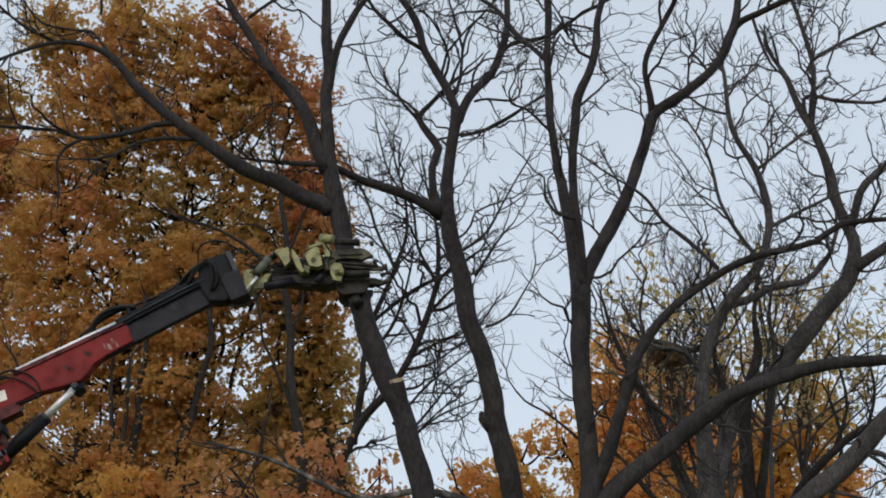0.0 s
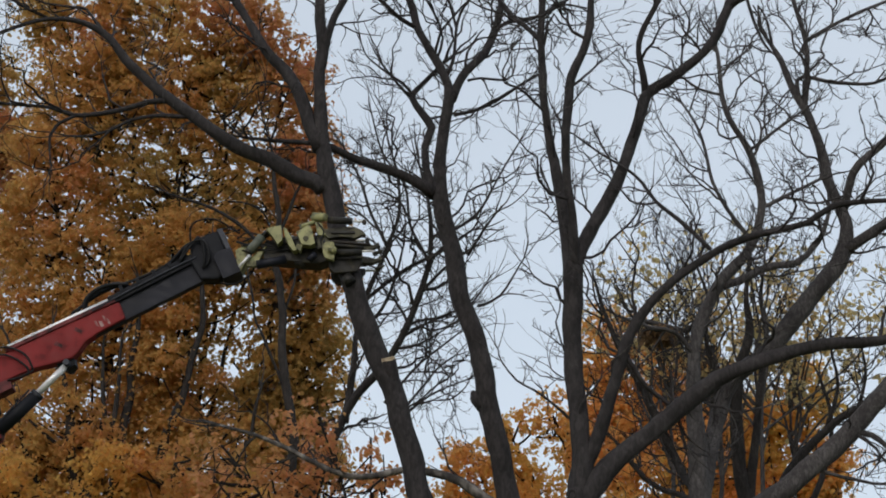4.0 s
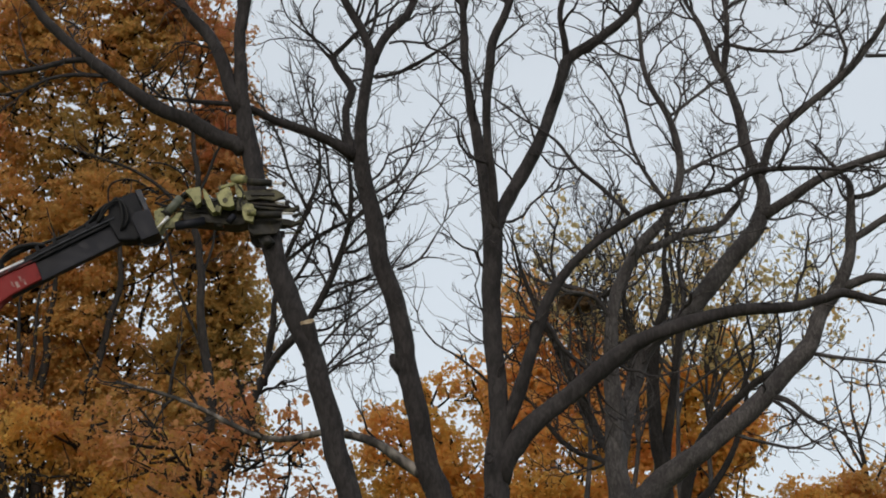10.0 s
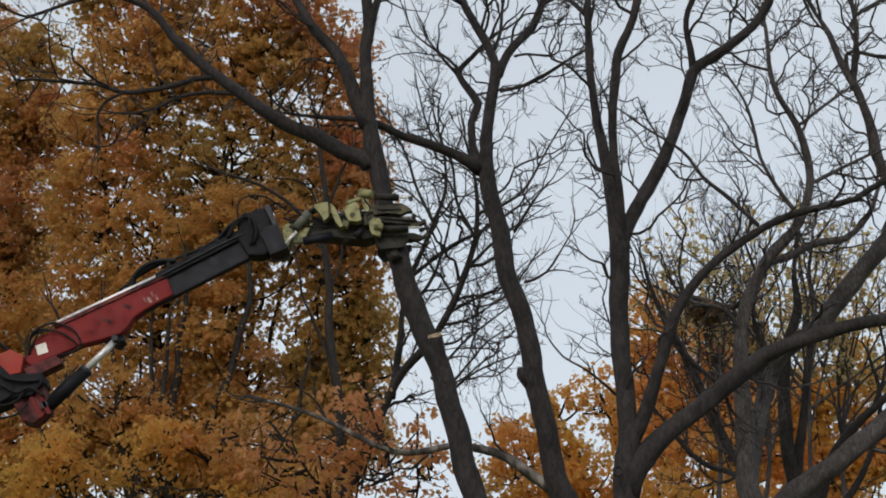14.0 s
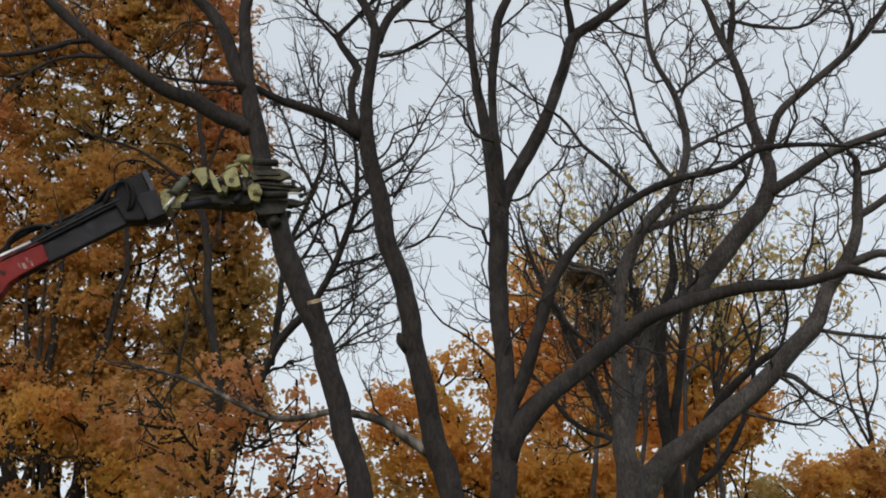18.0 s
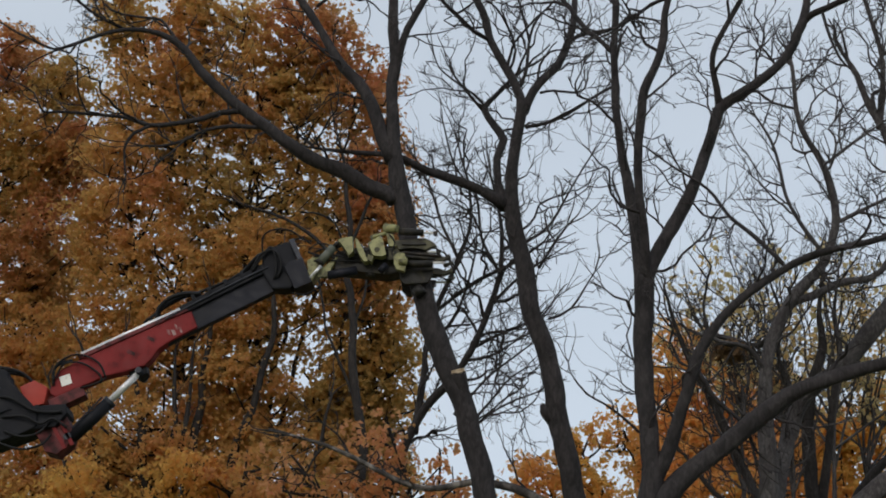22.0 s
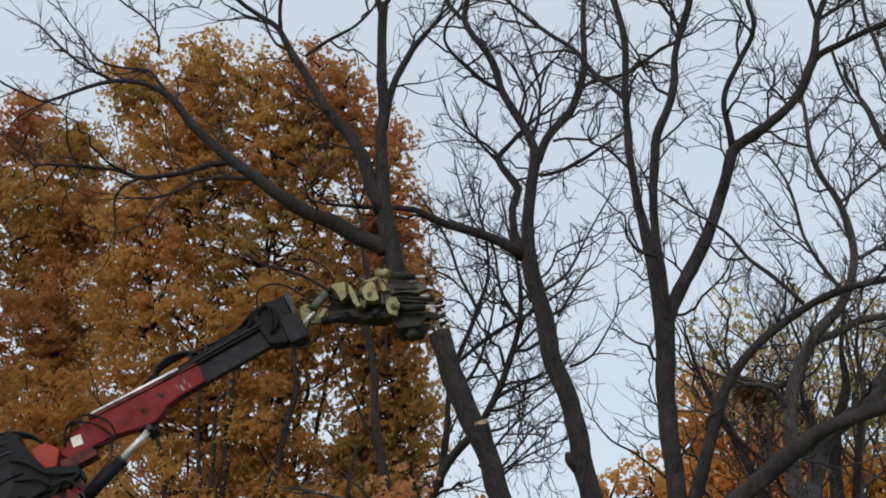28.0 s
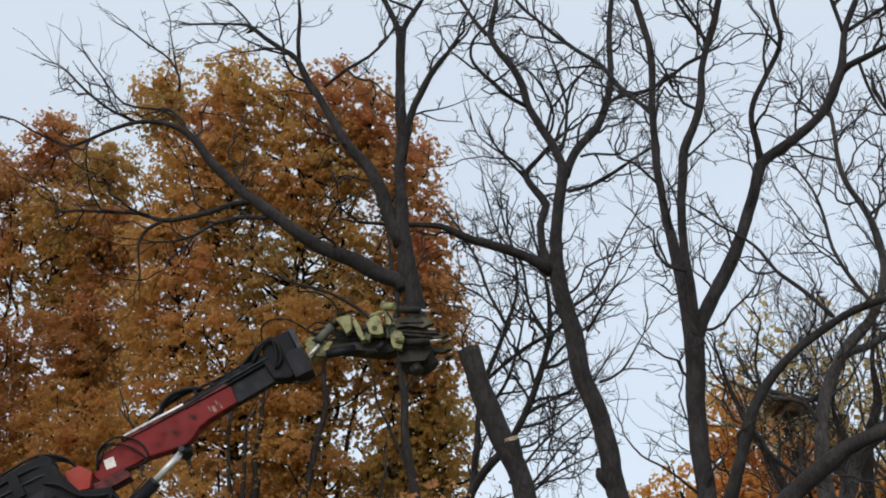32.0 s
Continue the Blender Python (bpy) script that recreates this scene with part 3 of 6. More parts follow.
limb(TALL, "limb", [(-0.44, 26.30, 14.85, 0.078), (-0.30, 26.45, 15.31, 0.074), (-0.10, 26.55, 15.62, 0.070), (0.10, 26.64, 15.89, 0.066), (0.26, 26.74, 16.30, 0.063), (0.35, 26.83, 16.73, 0.059), (0.39, 26.92, 17.23, 0.055), (0.38, 26.99, 17.72, 0.055), (0.41, 27.04, 18.22, 0.051), (0.47, 27.08, 18.70, 0.047), (0.51, 27.09, 19.00, 0.038)])
limb(TALL, "limb", [(-1.03, 26.56, 16.32, 0.036), (-1.31, 26.42, 16.43, 0.035), (-1.61, 26.26, 16.66, 0.035), (-1.86, 26.13, 16.87, 0.031), (-1.97, 26.05, 17.08, 0.027), (-1.94, 25.97, 17.31, 0.027), (-1.81, 25.92, 17.46, 0.022), (-1.72, 25.89, 17.55, 0.022)])
limb(TALL, "limb", [(-1.61, 26.26, 16.67, 0.022), (-1.44, 26.25, 16.79, 0.022), (-1.31, 26.25, 16.90, 0.018)])
limb(TALL, "limb", [(-1.73, 26.72, 17.89, 0.041), (-1.87, 26.80, 18.11, 0.037), (-2.06, 26.92, 18.47, 0.033), (-2.22, 27.03, 18.84, 0.033), (-2.38, 27.12, 19.15, 0.024)])
limb(TALL, "limb", [(0.29, 26.77, 16.40, 0.040), (0.46, 26.79, 16.54, 0.040), (0.66, 26.82, 16.62, 0.040), (0.95, 26.85, 16.68, 0.036), (1.35, 26.90, 16.94, 0.032), (1.70, 26.94, 17.22, 0.027), (2.01, 26.97, 17.41, 0.023)])
limb(TALL, "limb", [(-0.73, 26.30, 13.10, 0.092), (-0.87, 26.46, 13.62, 0.064), (-0.88, 26.60, 14.14, 0.065), (-0.78, 26.69, 14.51, 0.074), (-0.96, 26.76, 14.82, 0.066), (-1.13, 26.83, 15.14, 0.053), (-1.01, 26.87, 15.37, 0.044), (-0.82, 26.92, 15.61, 0.040), (-0.63, 26.96, 15.84, 0.036)])
limb(TALL, "limb", [(-1.13, 26.83, 15.13, 0.035), (-1.34, 26.72, 15.32, 0.026), (-1.62, 26.57, 15.64, 0.018)])
limb(TALL, "limb", [(-0.42, 26.30, 14.56, 0.034), (-0.01, 26.29, 14.65, 0.030), (0.45, 26.28, 14.91, 0.022), (0.88, 26.27, 15.24, 0.013)])
limb(TALL, "limb", [(-0.73, 26.31, 13.16, 0.109), (-1.11, 26.21, 13.37, 0.084), (-1.56, 26.12, 13.52, 0.076), (-2.01, 26.04, 13.66, 0.063), (-2.37, 25.98, 13.85, 0.055), (-2.64, 25.95, 13.89, 0.046), (-3.27, 25.89, 13.91, 0.038), (-3.81, 25.86, 13.96, 0.025)])
limb(TALL, "peeled_limb", [(0.50, 26.30, 7.84, 0.103), (0.05, 26.38, 8.17, 0.087), (-0.29, 26.43, 8.41, 0.080), (-0.72, 26.47, 8.56, 0.064), (-1.16, 26.51, 8.62, 0.056), (-1.59, 26.55, 8.53, 0.052), (-2.03, 26.57, 8.54, 0.048), (-2.47, 26.59, 8.73, 0.044), (-2.91, 26.61, 8.96, 0.041), (-3.44, 26.61, 9.19, 0.033), (-4.01, 26.60, 9.35, 0.025)], mat=PALE_BARK, label="limb with patches of peeled pale bark")
limb(TALL, "limb", [(-0.55, 26.38, 15.27, 0.035), (-0.42, 26.39, 15.66, 0.031), (-0.36, 26.42, 16.32, 0.027), (-0.25, 26.42, 16.64, 0.022), (-0.05, 26.43, 16.91, 0.018), (0.10, 26.44, 17.13, 0.013)])
limb(TALL, "limb", [(-0.37, 26.41, 16.21, 0.022), (-0.53, 26.45, 16.90, 0.022), (-0.62, 26.47, 17.25, 0.018), (-0.76, 26.49, 17.72, 0.018), (-0.89, 26.51, 18.20, 0.014)])
limb(TALL, "limb", [(-0.71, 26.45, 15.67, 0.026), (-0.60, 26.28, 15.98, 0.022), (-0.75, 26.09, 16.37, 0.022), (-0.95, 25.96, 16.64, 0.018), (-1.09, 25.91, 16.70, 0.013)])
limb(TALL, "limb", [(-0.23, 26.49, 15.43, 0.026), (-0.19, 26.40, 15.76, 0.022), (-0.03, 26.33, 15.98, 0.018), (0.18, 26.28, 16.00, 0.013)])
limb(TALL, "limb", [(-1.10, 26.84, 15.20, 0.026), (-1.29, 26.78, 15.40, 0.022), (-1.45, 26.75, 15.50, 0.022), (-1.68, 26.70, 15.67, 0.018), (-1.89, 26.65, 15.84, 0.013), (-1.98, 26.62, 16.03, 0.013)])
limb(TALL, "limb", [(-0.18, 26.46, 15.28, 0.026), (0.03, 26.54, 15.36, 0.022), (0.41, 26.67, 15.39, 0.022), (0.56, 26.72, 15.50, 0.018)])
limb(TALL, "limb", [(-0.40, 26.30, 12.51, 0.029), (-0.02, 26.41, 12.85, 0.025), (0.35, 26.56, 13.61, 0.017), (0.64, 26.64, 14.16, 0.013)])
limb(TALL, "limb", [(-0.18, 26.30, 12.07, 0.029), (0.07, 26.15, 12.45, 0.025), (0.27, 26.06, 12.70, 0.017)])
limb(TALL, "limb", [(-0.02, 26.30, 11.21, 0.025), (0.34, 26.40, 11.43, 0.021), (0.71, 26.56, 12.12, 0.013)])
FORK = new_tree("bare_tree", (1.15, 24.00, 0.00), BARK_DARK, "big dark bare tree forking into several long limbs", group="bare trees")
limb(FORK, "trunk", [(1.15, 24.00, 0.00, 0.242), (1.25, 24.00, 3.27, 0.194), (1.34, 24.00, 6.54, 0.179), (1.35, 24.00, 7.33, 0.170), (1.40, 24.00, 7.77, 0.160), (1.46, 24.00, 8.22, 0.146), (1.39, 24.00, 8.79, 0.136), (1.35, 24.00, 9.38, 0.133), (1.34, 24.00, 10.06, 0.134), (1.35, 24.00, 10.58, 0.139), (1.37, 24.00, 10.93, 0.136), (1.39, 24.00, 11.15, 0.098)])
limb(FORK, "limb", [(1.34, 24.00, 10.71, 0.113), (1.32, 24.05, 11.21, 0.106), (1.26, 24.08, 11.63, 0.096), (1.15, 24.14, 12.48, 0.078), (1.08, 24.16, 12.91, 0.070), (1.03, 24.18, 13.35, 0.067), (0.97, 24.19, 13.83, 0.063), (0.98, 24.20, 14.18, 0.072), (0.97, 24.20, 14.32, 0.060), (0.96, 24.21, 14.82, 0.057), (0.97, 24.21, 15.31, 0.057), (0.98, 24.20, 15.82, 0.058), (0.96, 24.21, 16.08, 0.058), (0.89, 24.22, 16.35, 0.058), (0.84, 24.23, 16.62, 0.054), (0.79, 24.24, 16.89, 0.050), (0.72, 24.26, 17.22, 0.038)])
limb(FORK, "limb", [(1.37, 24.00, 10.89, 0.090), (1.37, 23.85, 11.31, 0.075), (1.36, 23.73, 11.71, 0.064), (1.29, 23.60, 12.18, 0.064), (1.27, 23.52, 12.56, 0.065), (1.30, 23.44, 13.06, 0.069), (1.32, 23.39, 13.41, 0.069), (1.35, 23.36, 13.72, 0.066), (1.49, 23.34, 14.03, 0.062), (1.59, 23.33, 14.30, 0.058), (1.66, 23.32, 14.58, 0.059), (1.68, 23.33, 14.97, 0.051), (1.74, 23.34, 15.26, 0.052), (1.82, 23.34, 15.50, 0.052), (1.93, 23.29, 15.81, 0.052), (2.02, 23.23, 16.17, 0.044), (2.09, 23.19, 16.45, 0.028)])
limb(FORK, "limb", [(1.37, 24.00, 10.80, 0.120), (1.48, 24.05, 11.27, 0.110), (1.81, 24.10, 11.87, 0.104), (2.10, 24.15, 12.52, 0.093), (2.28, 24.18, 13.05, 0.086), (2.45, 24.20, 13.57, 0.087), (2.54, 24.21, 13.86, 0.088), (2.71, 24.21, 14.02, 0.080), (3.02, 24.22, 14.22, 0.076), (3.39, 24.22, 14.54, 0.073), (3.62, 24.22, 14.82, 0.073), (3.78, 24.21, 15.16, 0.074), (3.89, 24.22, 15.41, 0.074), (3.93, 24.23, 15.66, 0.066), (4.00, 24.25, 16.07, 0.054), (4.10, 24.26, 16.38, 0.050), (4.24, 24.28, 16.70, 0.047), (4.36, 24.29, 17.01, 0.038)])
limb(FORK, "limb", [(2.53, 24.21, 13.88, 0.052), (2.50, 24.10, 14.14, 0.048), (2.43, 23.99, 14.47, 0.044), (2.46, 23.91, 14.72, 0.044), (2.59, 23.83, 14.96, 0.040), (2.77, 23.74, 15.29, 0.040), (2.90, 23.68, 15.55, 0.036), (2.93, 23.63, 15.81, 0.037), (2.88, 23.60, 16.00, 0.037), (2.84, 23.56, 16.33, 0.037), (2.80, 23.54, 16.62, 0.025)])
limb(FORK, "limb", [(3.89, 24.22, 15.38, 0.054), (4.02, 24.14, 15.45, 0.053), (4.22, 24.04, 15.50, 0.049), (4.54, 23.89, 15.60, 0.049), (5.06, 23.68, 15.71, 0.053), (5.45, 23.56, 15.84, 0.049), (6.14, 23.40, 16.05, 0.041), (6.78, 23.30, 16.48, 0.033), (7.07, 23.29, 16.62, 0.025)])
limb(FORK, "limb", [(4.01, 24.25, 16.10, 0.033), (4.35, 24.37, 16.39, 0.034), (4.73, 24.49, 16.68, 0.034), (5.04, 24.58, 16.89, 0.021)])
limb(FORK, "limb", [(4.14, 24.08, 15.44, 0.025), (4.21, 23.99, 15.01, 0.024), (4.32, 23.89, 14.56, 0.020), (4.46, 23.84, 14.33, 0.012)])
limb(FORK, "limb", [(3.98, 24.25, 16.08, 0.033), (3.89, 24.16, 16.38, 0.033), (3.82, 24.10, 16.61, 0.029), (3.76, 24.04, 16.84, 0.021)])
limb(FORK, "limb", [(0.92, 24.21, 14.82, 0.036), (0.72, 24.34, 15.12, 0.037), (0.58, 24.41, 15.28, 0.041), (0.39, 24.53, 15.63, 0.041), (0.27, 24.61, 15.87, 0.037), (0.09, 24.69, 16.10, 0.034), (-0.17, 24.77, 16.33, 0.034), (-0.48, 24.87, 16.67, 0.030), (-0.80, 24.96, 17.06, 0.026), (-1.03, 25.01, 17.33, 0.026), (-1.26, 25.06, 17.70, 0.022)])
limb(FORK, "limb", [(0.91, 24.20, 14.21, 0.024), (0.58, 24.33, 14.06, 0.020), (0.32, 24.42, 13.93, 0.020), (0.01, 24.51, 13.80, 0.016), (-0.12, 24.56, 13.69, 0.012)])
limb(FORK, "limb", [(1.77, 23.34, 15.48, 0.024), (1.70, 23.28, 15.73, 0.024), (1.63, 23.25, 15.92, 0.020), (1.45, 23.19, 16.18, 0.020), (1.33, 23.16, 16.37, 0.012)])
limb(FORK, "limb", [(1.75, 23.34, 15.28, 0.032), (1.48, 23.46, 15.22, 0.028), (1.27, 23.57, 15.08, 0.024), (0.97, 23.69, 14.94, 0.020)])
limb(FORK, "limb", [(1.80, 23.34, 15.53, 0.028), (1.47, 23.36, 16.10, 0.024), (1.22, 23.37, 16.72, 0.020), (1.14, 23.38, 17.15, 0.016)])
limb(FORK, "limb", [(2.04, 23.23, 16.20, 0.028), (2.35, 23.30, 16.57, 0.024), (2.68, 23.36, 16.92, 0.021)])
limb(FORK, "limb", [(1.40, 24.00, 7.25, 0.150), (1.52, 23.99, 7.66, 0.160), (1.86, 23.95, 8.07, 0.146), (2.34, 23.91, 8.43, 0.132), (2.83, 23.86, 8.83, 0.125), (3.32, 23.83, 9.19, 0.114), (3.90, 23.81, 9.47, 0.104), (4.47, 23.80, 9.64, 0.093), (5.04, 23.79, 9.72, 0.083), (5.61, 23.80, 9.78, 0.075), (6.10, 23.79, 9.90, 0.068), (6.35, 23.78, 9.98, 0.065), (6.67, 23.76, 9.89, 0.057), (7.14, 23.74, 9.78, 0.050), (7.61, 23.73, 9.68, 0.034)])
limb(FORK, "limb", [(1.47, 24.00, 8.01, 0.109), (1.57, 23.94, 8.20, 0.109), (1.75, 23.80, 8.73, 0.098), (1.92, 23.70, 9.20, 0.091), (2.04, 23.62, 9.63, 0.084), (2.17, 23.57, 9.91, 0.077), (2.40, 23.53, 10.22, 0.070), (2.73, 23.48, 10.55, 0.067), (3.06, 23.46, 10.80, 0.063), (3.40, 23.45, 11.03, 0.060), (3.79, 23.45, 11.20, 0.056), (4.23, 23.46, 11.31, 0.049), (4.68, 23.43, 11.43, 0.045), (5.07, 23.38, 11.67, 0.042), (5.77, 23.30, 11.70, 0.034), (6.25, 23.25, 11.67, 0.027)])
limb(FORK, "limb", [(3.28, 23.45, 11.03, 0.034), (2.95, 23.65, 11.49, 0.030), (2.59, 23.81, 11.91, 0.027), (2.39, 23.92, 12.28, 0.023), (2.18, 23.99, 12.52, 0.019), (1.80, 24.09, 12.84, 0.016), (1.41, 24.17, 13.20, 0.012)])
limb(FORK, "limb", [(2.04, 23.64, 9.51, 0.037), (2.32, 23.84, 9.11, 0.033), (2.69, 23.98, 8.86, 0.029), (2.84, 24.09, 8.56, 0.022)])
limb(FORK, "limb", [(1.26, 24.00, 8.70, 0.022), (1.02, 24.06, 8.95, 0.018), (0.78, 24.12, 9.15, 0.015), (0.53, 24.16, 9.31, 0.015), (0.31, 24.22, 9.62, 0.011), (0.27, 24.24, 9.80, 0.011)])
GREY = new_tree("bare_tree", (3.73, 28.00, 0.00), BARK_GREY, "bare tree with a straight grey trunk", group="bare trees")
limb(GREY, "trunk", [(3.73, 28.00, 0.00, 0.284), (3.65, 28.00, 3.67, 0.228), (3.58, 28.00, 7.50, 0.222), (3.55, 28.00, 8.46, 0.188), (3.54, 28.00, 9.21, 0.155), (3.51, 28.00, 9.98, 0.126), (3.52, 28.00, 10.66, 0.113), (3.63, 28.00, 11.36, 0.109), (3.87, 28.00, 11.96, 0.106), (4.18, 28.00, 12.42, 0.096), (4.58, 28.00, 12.89, 0.076), (4.81, 28.00, 13.53, 0.068), (4.79, 28.00, 14.16, 0.064), (4.64, 28.00, 14.74, 0.059), (4.40, 28.00, 15.25, 0.051), (4.27, 28.00, 15.74, 0.042), (4.24, 28.00, 16.45, 0.037), (4.21, 28.00, 16.73, 0.028)])
limb(GREY, "limb", [(4.00, 28.00, 12.18, 0.080), (4.34, 28.03, 12.28, 0.071), (4.84, 28.11, 12.55, 0.067), (5.38, 28.18, 12.68, 0.058), (5.70, 28.23, 12.98, 0.050), (5.89, 28.26, 13.27, 0.041), (6.03, 28.29, 13.69, 0.032)])
limb(GREY, "limb", [(4.81, 28.00, 13.60, 0.041), (5.39, 28.24, 13.99, 0.037), (5.94, 28.43, 14.34, 0.028)])
limb(GREY, "limb", [(4.68, 28.00, 14.69, 0.032), (5.26, 28.23, 15.23, 0.028), (5.73, 28.37, 15.64, 0.019)])
limb(GREY, "limb", [(4.63, 28.00, 13.01, 0.040), (4.46, 27.95, 13.22, 0.040), (4.20, 27.88, 13.58, 0.036), (3.99, 27.81, 14.01, 0.031), (3.88, 27.74, 14.59, 0.027), (3.73, 27.69, 15.07, 0.023), (3.51, 27.66, 15.46, 0.018)])
limb(GREY, "limb", [(4.24, 28.00, 15.78, 0.028), (3.86, 27.95, 15.87, 0.023), (3.47, 27.90, 16.17, 0.019)])
limb(GREY, "limb", [(3.64, 28.00, 10.86, 0.052), (3.26, 27.83, 11.30, 0.039), (2.78, 27.71, 11.36, 0.035), (2.50, 27.64, 11.54, 0.022)])
limb(GREY, "limb", [(3.55, 28.10, 8.70, 0.090), (3.50, 29.20, 9.10, 0.082), (3.40, 30.00, 9.76, 0.079), (3.13, 30.00, 10.42, 0.074), (2.85, 30.00, 11.10, 0.069), (2.57, 30.00, 11.58, 0.060), (2.38, 30.00, 12.06, 0.046), (2.19, 30.00, 12.60, 0.037), (2.10, 30.00, 13.03, 0.023)], mat=BARK_THIN)
limb(GREY, "limb", [(3.55, 28.10, 8.50, 0.056), (3.40, 29.20, 8.90, 0.052), (3.14, 30.00, 9.20, 0.051), (2.85, 30.00, 9.40, 0.046), (2.61, 30.00, 9.71, 0.037), (2.37, 30.00, 10.07, 0.023)], mat=BARK_THIN)
limb(GREY, "limb", [(3.62, 28.05, 11.30, 0.050), (3.88, 29.50, 12.20, 0.048), (3.76, 30.40, 12.23, 0.052), (3.45, 30.50, 12.32, 0.052), (3.09, 30.50, 12.43, 0.050), (2.73, 30.50, 12.47, 0.038), (2.45, 30.50, 12.60, 0.020)])
SPREAD = new_tree("bare_tree", (-0.61, 29.00, 0.00), BARK_GREY, "wide bare tree with a long slanting grey limb", group="bare trees")
limb(SPREAD, "trunk", [(-0.61, 29.00, 0.00, 0.307), (1.81, 29.00, 3.78, 0.245), (3.79, 29.00, 7.55, 0.227), (4.30, 29.00, 8.36, 0.198), (4.92, 29.00, 8.84, 0.186), (5.71, 29.00, 9.45, 0.170), (6.30, 29.00, 10.00, 0.158), (6.84, 29.00, 10.62, 0.160), (7.14, 29.00, 11.00, 0.150), (7.32, 29.00, 11.49, 0.134), (7.71, 29.00, 12.01, 0.116), (7.92, 29.00, 12.64, 0.103), (7.98, 29.00, 13.28, 0.085), (8.03, 29.00, 13.82, 0.067), (7.92, 29.00, 14.02, 0.038)])
limb(SPREAD, "limb", [(3.60, 28.30, 8.60, 0.150), (3.72, 28.50, 9.10, 0.142), (3.85, 28.70, 9.52, 0.138), (4.05, 29.00, 10.22, 0.138), (4.30, 29.00, 10.80, 0.140), (4.95, 29.00, 11.39, 0.159), (5.48, 29.00, 12.04, 0.165), (6.05, 29.00, 12.71, 0.157), (6.36, 29.00, 13.18, 0.140), (6.44, 29.00, 13.72, 0.113), (6.36, 29.00, 14.09, 0.099), (6.22, 29.00, 14.61, 0.095), (6.12, 29.00, 15.21, 0.086), (5.93, 29.00, 15.90, 0.077), (5.71, 29.00, 16.40, 0.063), (5.53, 29.00, 16.98, 0.054), (5.40, 29.00, 17.27, 0.039)])
limb(SPREAD, "limb", [(6.37, 29.00, 13.23, 0.112), (6.75, 28.85, 13.44, 0.093), (7.34, 28.66, 13.79, 0.084), (8.03, 28.50, 14.05, 0.075), (8.71, 28.40, 14.27, 0.066), (9.45, 28.34, 14.62, 0.043)])
limb(SPREAD, "limb", [(6.42, 29.00, 13.99, 0.075), (6.61, 28.73, 14.59, 0.075), (6.96, 28.56, 14.95, 0.071), (7.51, 28.38, 15.36, 0.066), (8.03, 28.25, 15.85, 0.067), (8.36, 28.21, 16.22, 0.058), (8.59, 28.19, 16.55, 0.053), (8.84, 28.19, 17.01, 0.034)])
limb(SPREAD, "limb", [(8.30, 28.22, 16.03, 0.038), (8.81, 28.13, 15.98, 0.034), (9.30, 28.06, 15.87, 0.024)])
limb(SPREAD, "limb", [(7.94, 29.00, 12.80, 0.070), (8.48, 29.05, 13.14, 0.062), (8.79, 29.08, 13.37, 0.057), (9.40, 29.13, 13.99, 0.039)])
limb(SPREAD, "limb", [(8.03, 29.00, 13.61, 0.047), (8.37, 28.83, 13.64, 0.043), (8.73, 28.64, 13.83, 0.043), (9.11, 28.49, 13.88, 0.024)])
limb(SPREAD, "limb", [(6.92, 29.00, 10.74, 0.050), (7.21, 29.02, 10.70, 0.038), (7.86, 29.09, 10.64, 0.032), (8.55, 29.18, 10.61, 0.023), (9.09, 29.23, 10.73, 0.014)])
limb(SPREAD, "limb", [(7.66, 29.00, 11.90, 0.084), (8.25, 28.91, 12.08, 0.075), (8.72, 28.86, 12.00, 0.056), (9.31, 28.80, 12.14, 0.033)])
limb(SPREAD, "limb", [(5.87, 29.00, 15.88, 0.058), (5.97, 28.81, 17.06, 0.049), (5.81, 28.72, 17.96, 0.039), (5.60, 28.67, 18.78, 0.035), (5.56, 28.64, 19.76, 0.030), (5.50, 28.66, 20.53, 0.020)])
limb(SPREAD, "limb", [(5.98, 28.79, 17.26, 0.039), (6.74, 29.01, 17.83, 0.035), (7.56, 29.18, 18.29, 0.030), (8.34, 29.29, 18.60, 0.026)])
limb(SPREAD, "limb", [(6.07, 29.00, 15.31, 0.043), (5.80, 28.98, 16.56, 0.039), (6.52, 28.97, 16.50, 0.034), (7.35, 28.97, 16.56, 0.029), (8.13, 28.96, 17.26, 0.020)])
limb(SPREAD, "limb", [(7.83, 28.29, 15.71, 0.043), (7.95, 28.22, 16.12, 0.038), (7.82, 28.16, 16.54, 0.029), (7.78, 28.13, 16.75, 0.019)])
limb(SPREAD, "limb", [(6.27, 29.00, 9.95, 0.055), (6.58, 28.90, 9.85, 0.046), (6.81, 28.85, 9.64, 0.037), (7.08, 28.80, 9.42, 0.028), (7.41, 28.80, 9.29, 0.018)])
limb(SPREAD, "limb", [(5.72, 29.00, 9.26, 0.037), (6.19, 28.90, 9.11, 0.028), (6.66, 28.85, 9.00, 0.023), (7.06, 28.80, 9.14, 0.014)])
limb(SPREAD, "limb", [(6.20, 29.00, 10.00, 0.032), (6.60, 28.80, 9.60, 0.025), (6.80, 28.70, 9.20, 0.019), (7.15, 28.70, 8.95, 0.012)])
DARK = new_tree("bare_tree", (5.50, 32.50, 0.00), BARK_THIN, "dark thin-limbed bare tree behind the others", group="bare trees")
limb(DARK, "trunk", [(5.50, 32.50, 0.00, 0.186), (5.29, 32.50, 4.13, 0.148), (5.16, 32.50, 7.60, 0.130), (5.31, 32.50, 8.80, 0.115), (5.70, 32.48, 10.00, 0.098), (6.65, 32.47, 11.08, 0.076), (7.34, 32.47, 11.53, 0.061), (7.94, 32.47, 12.21, 0.041), (8.22, 32.47, 12.90, 0.021)])
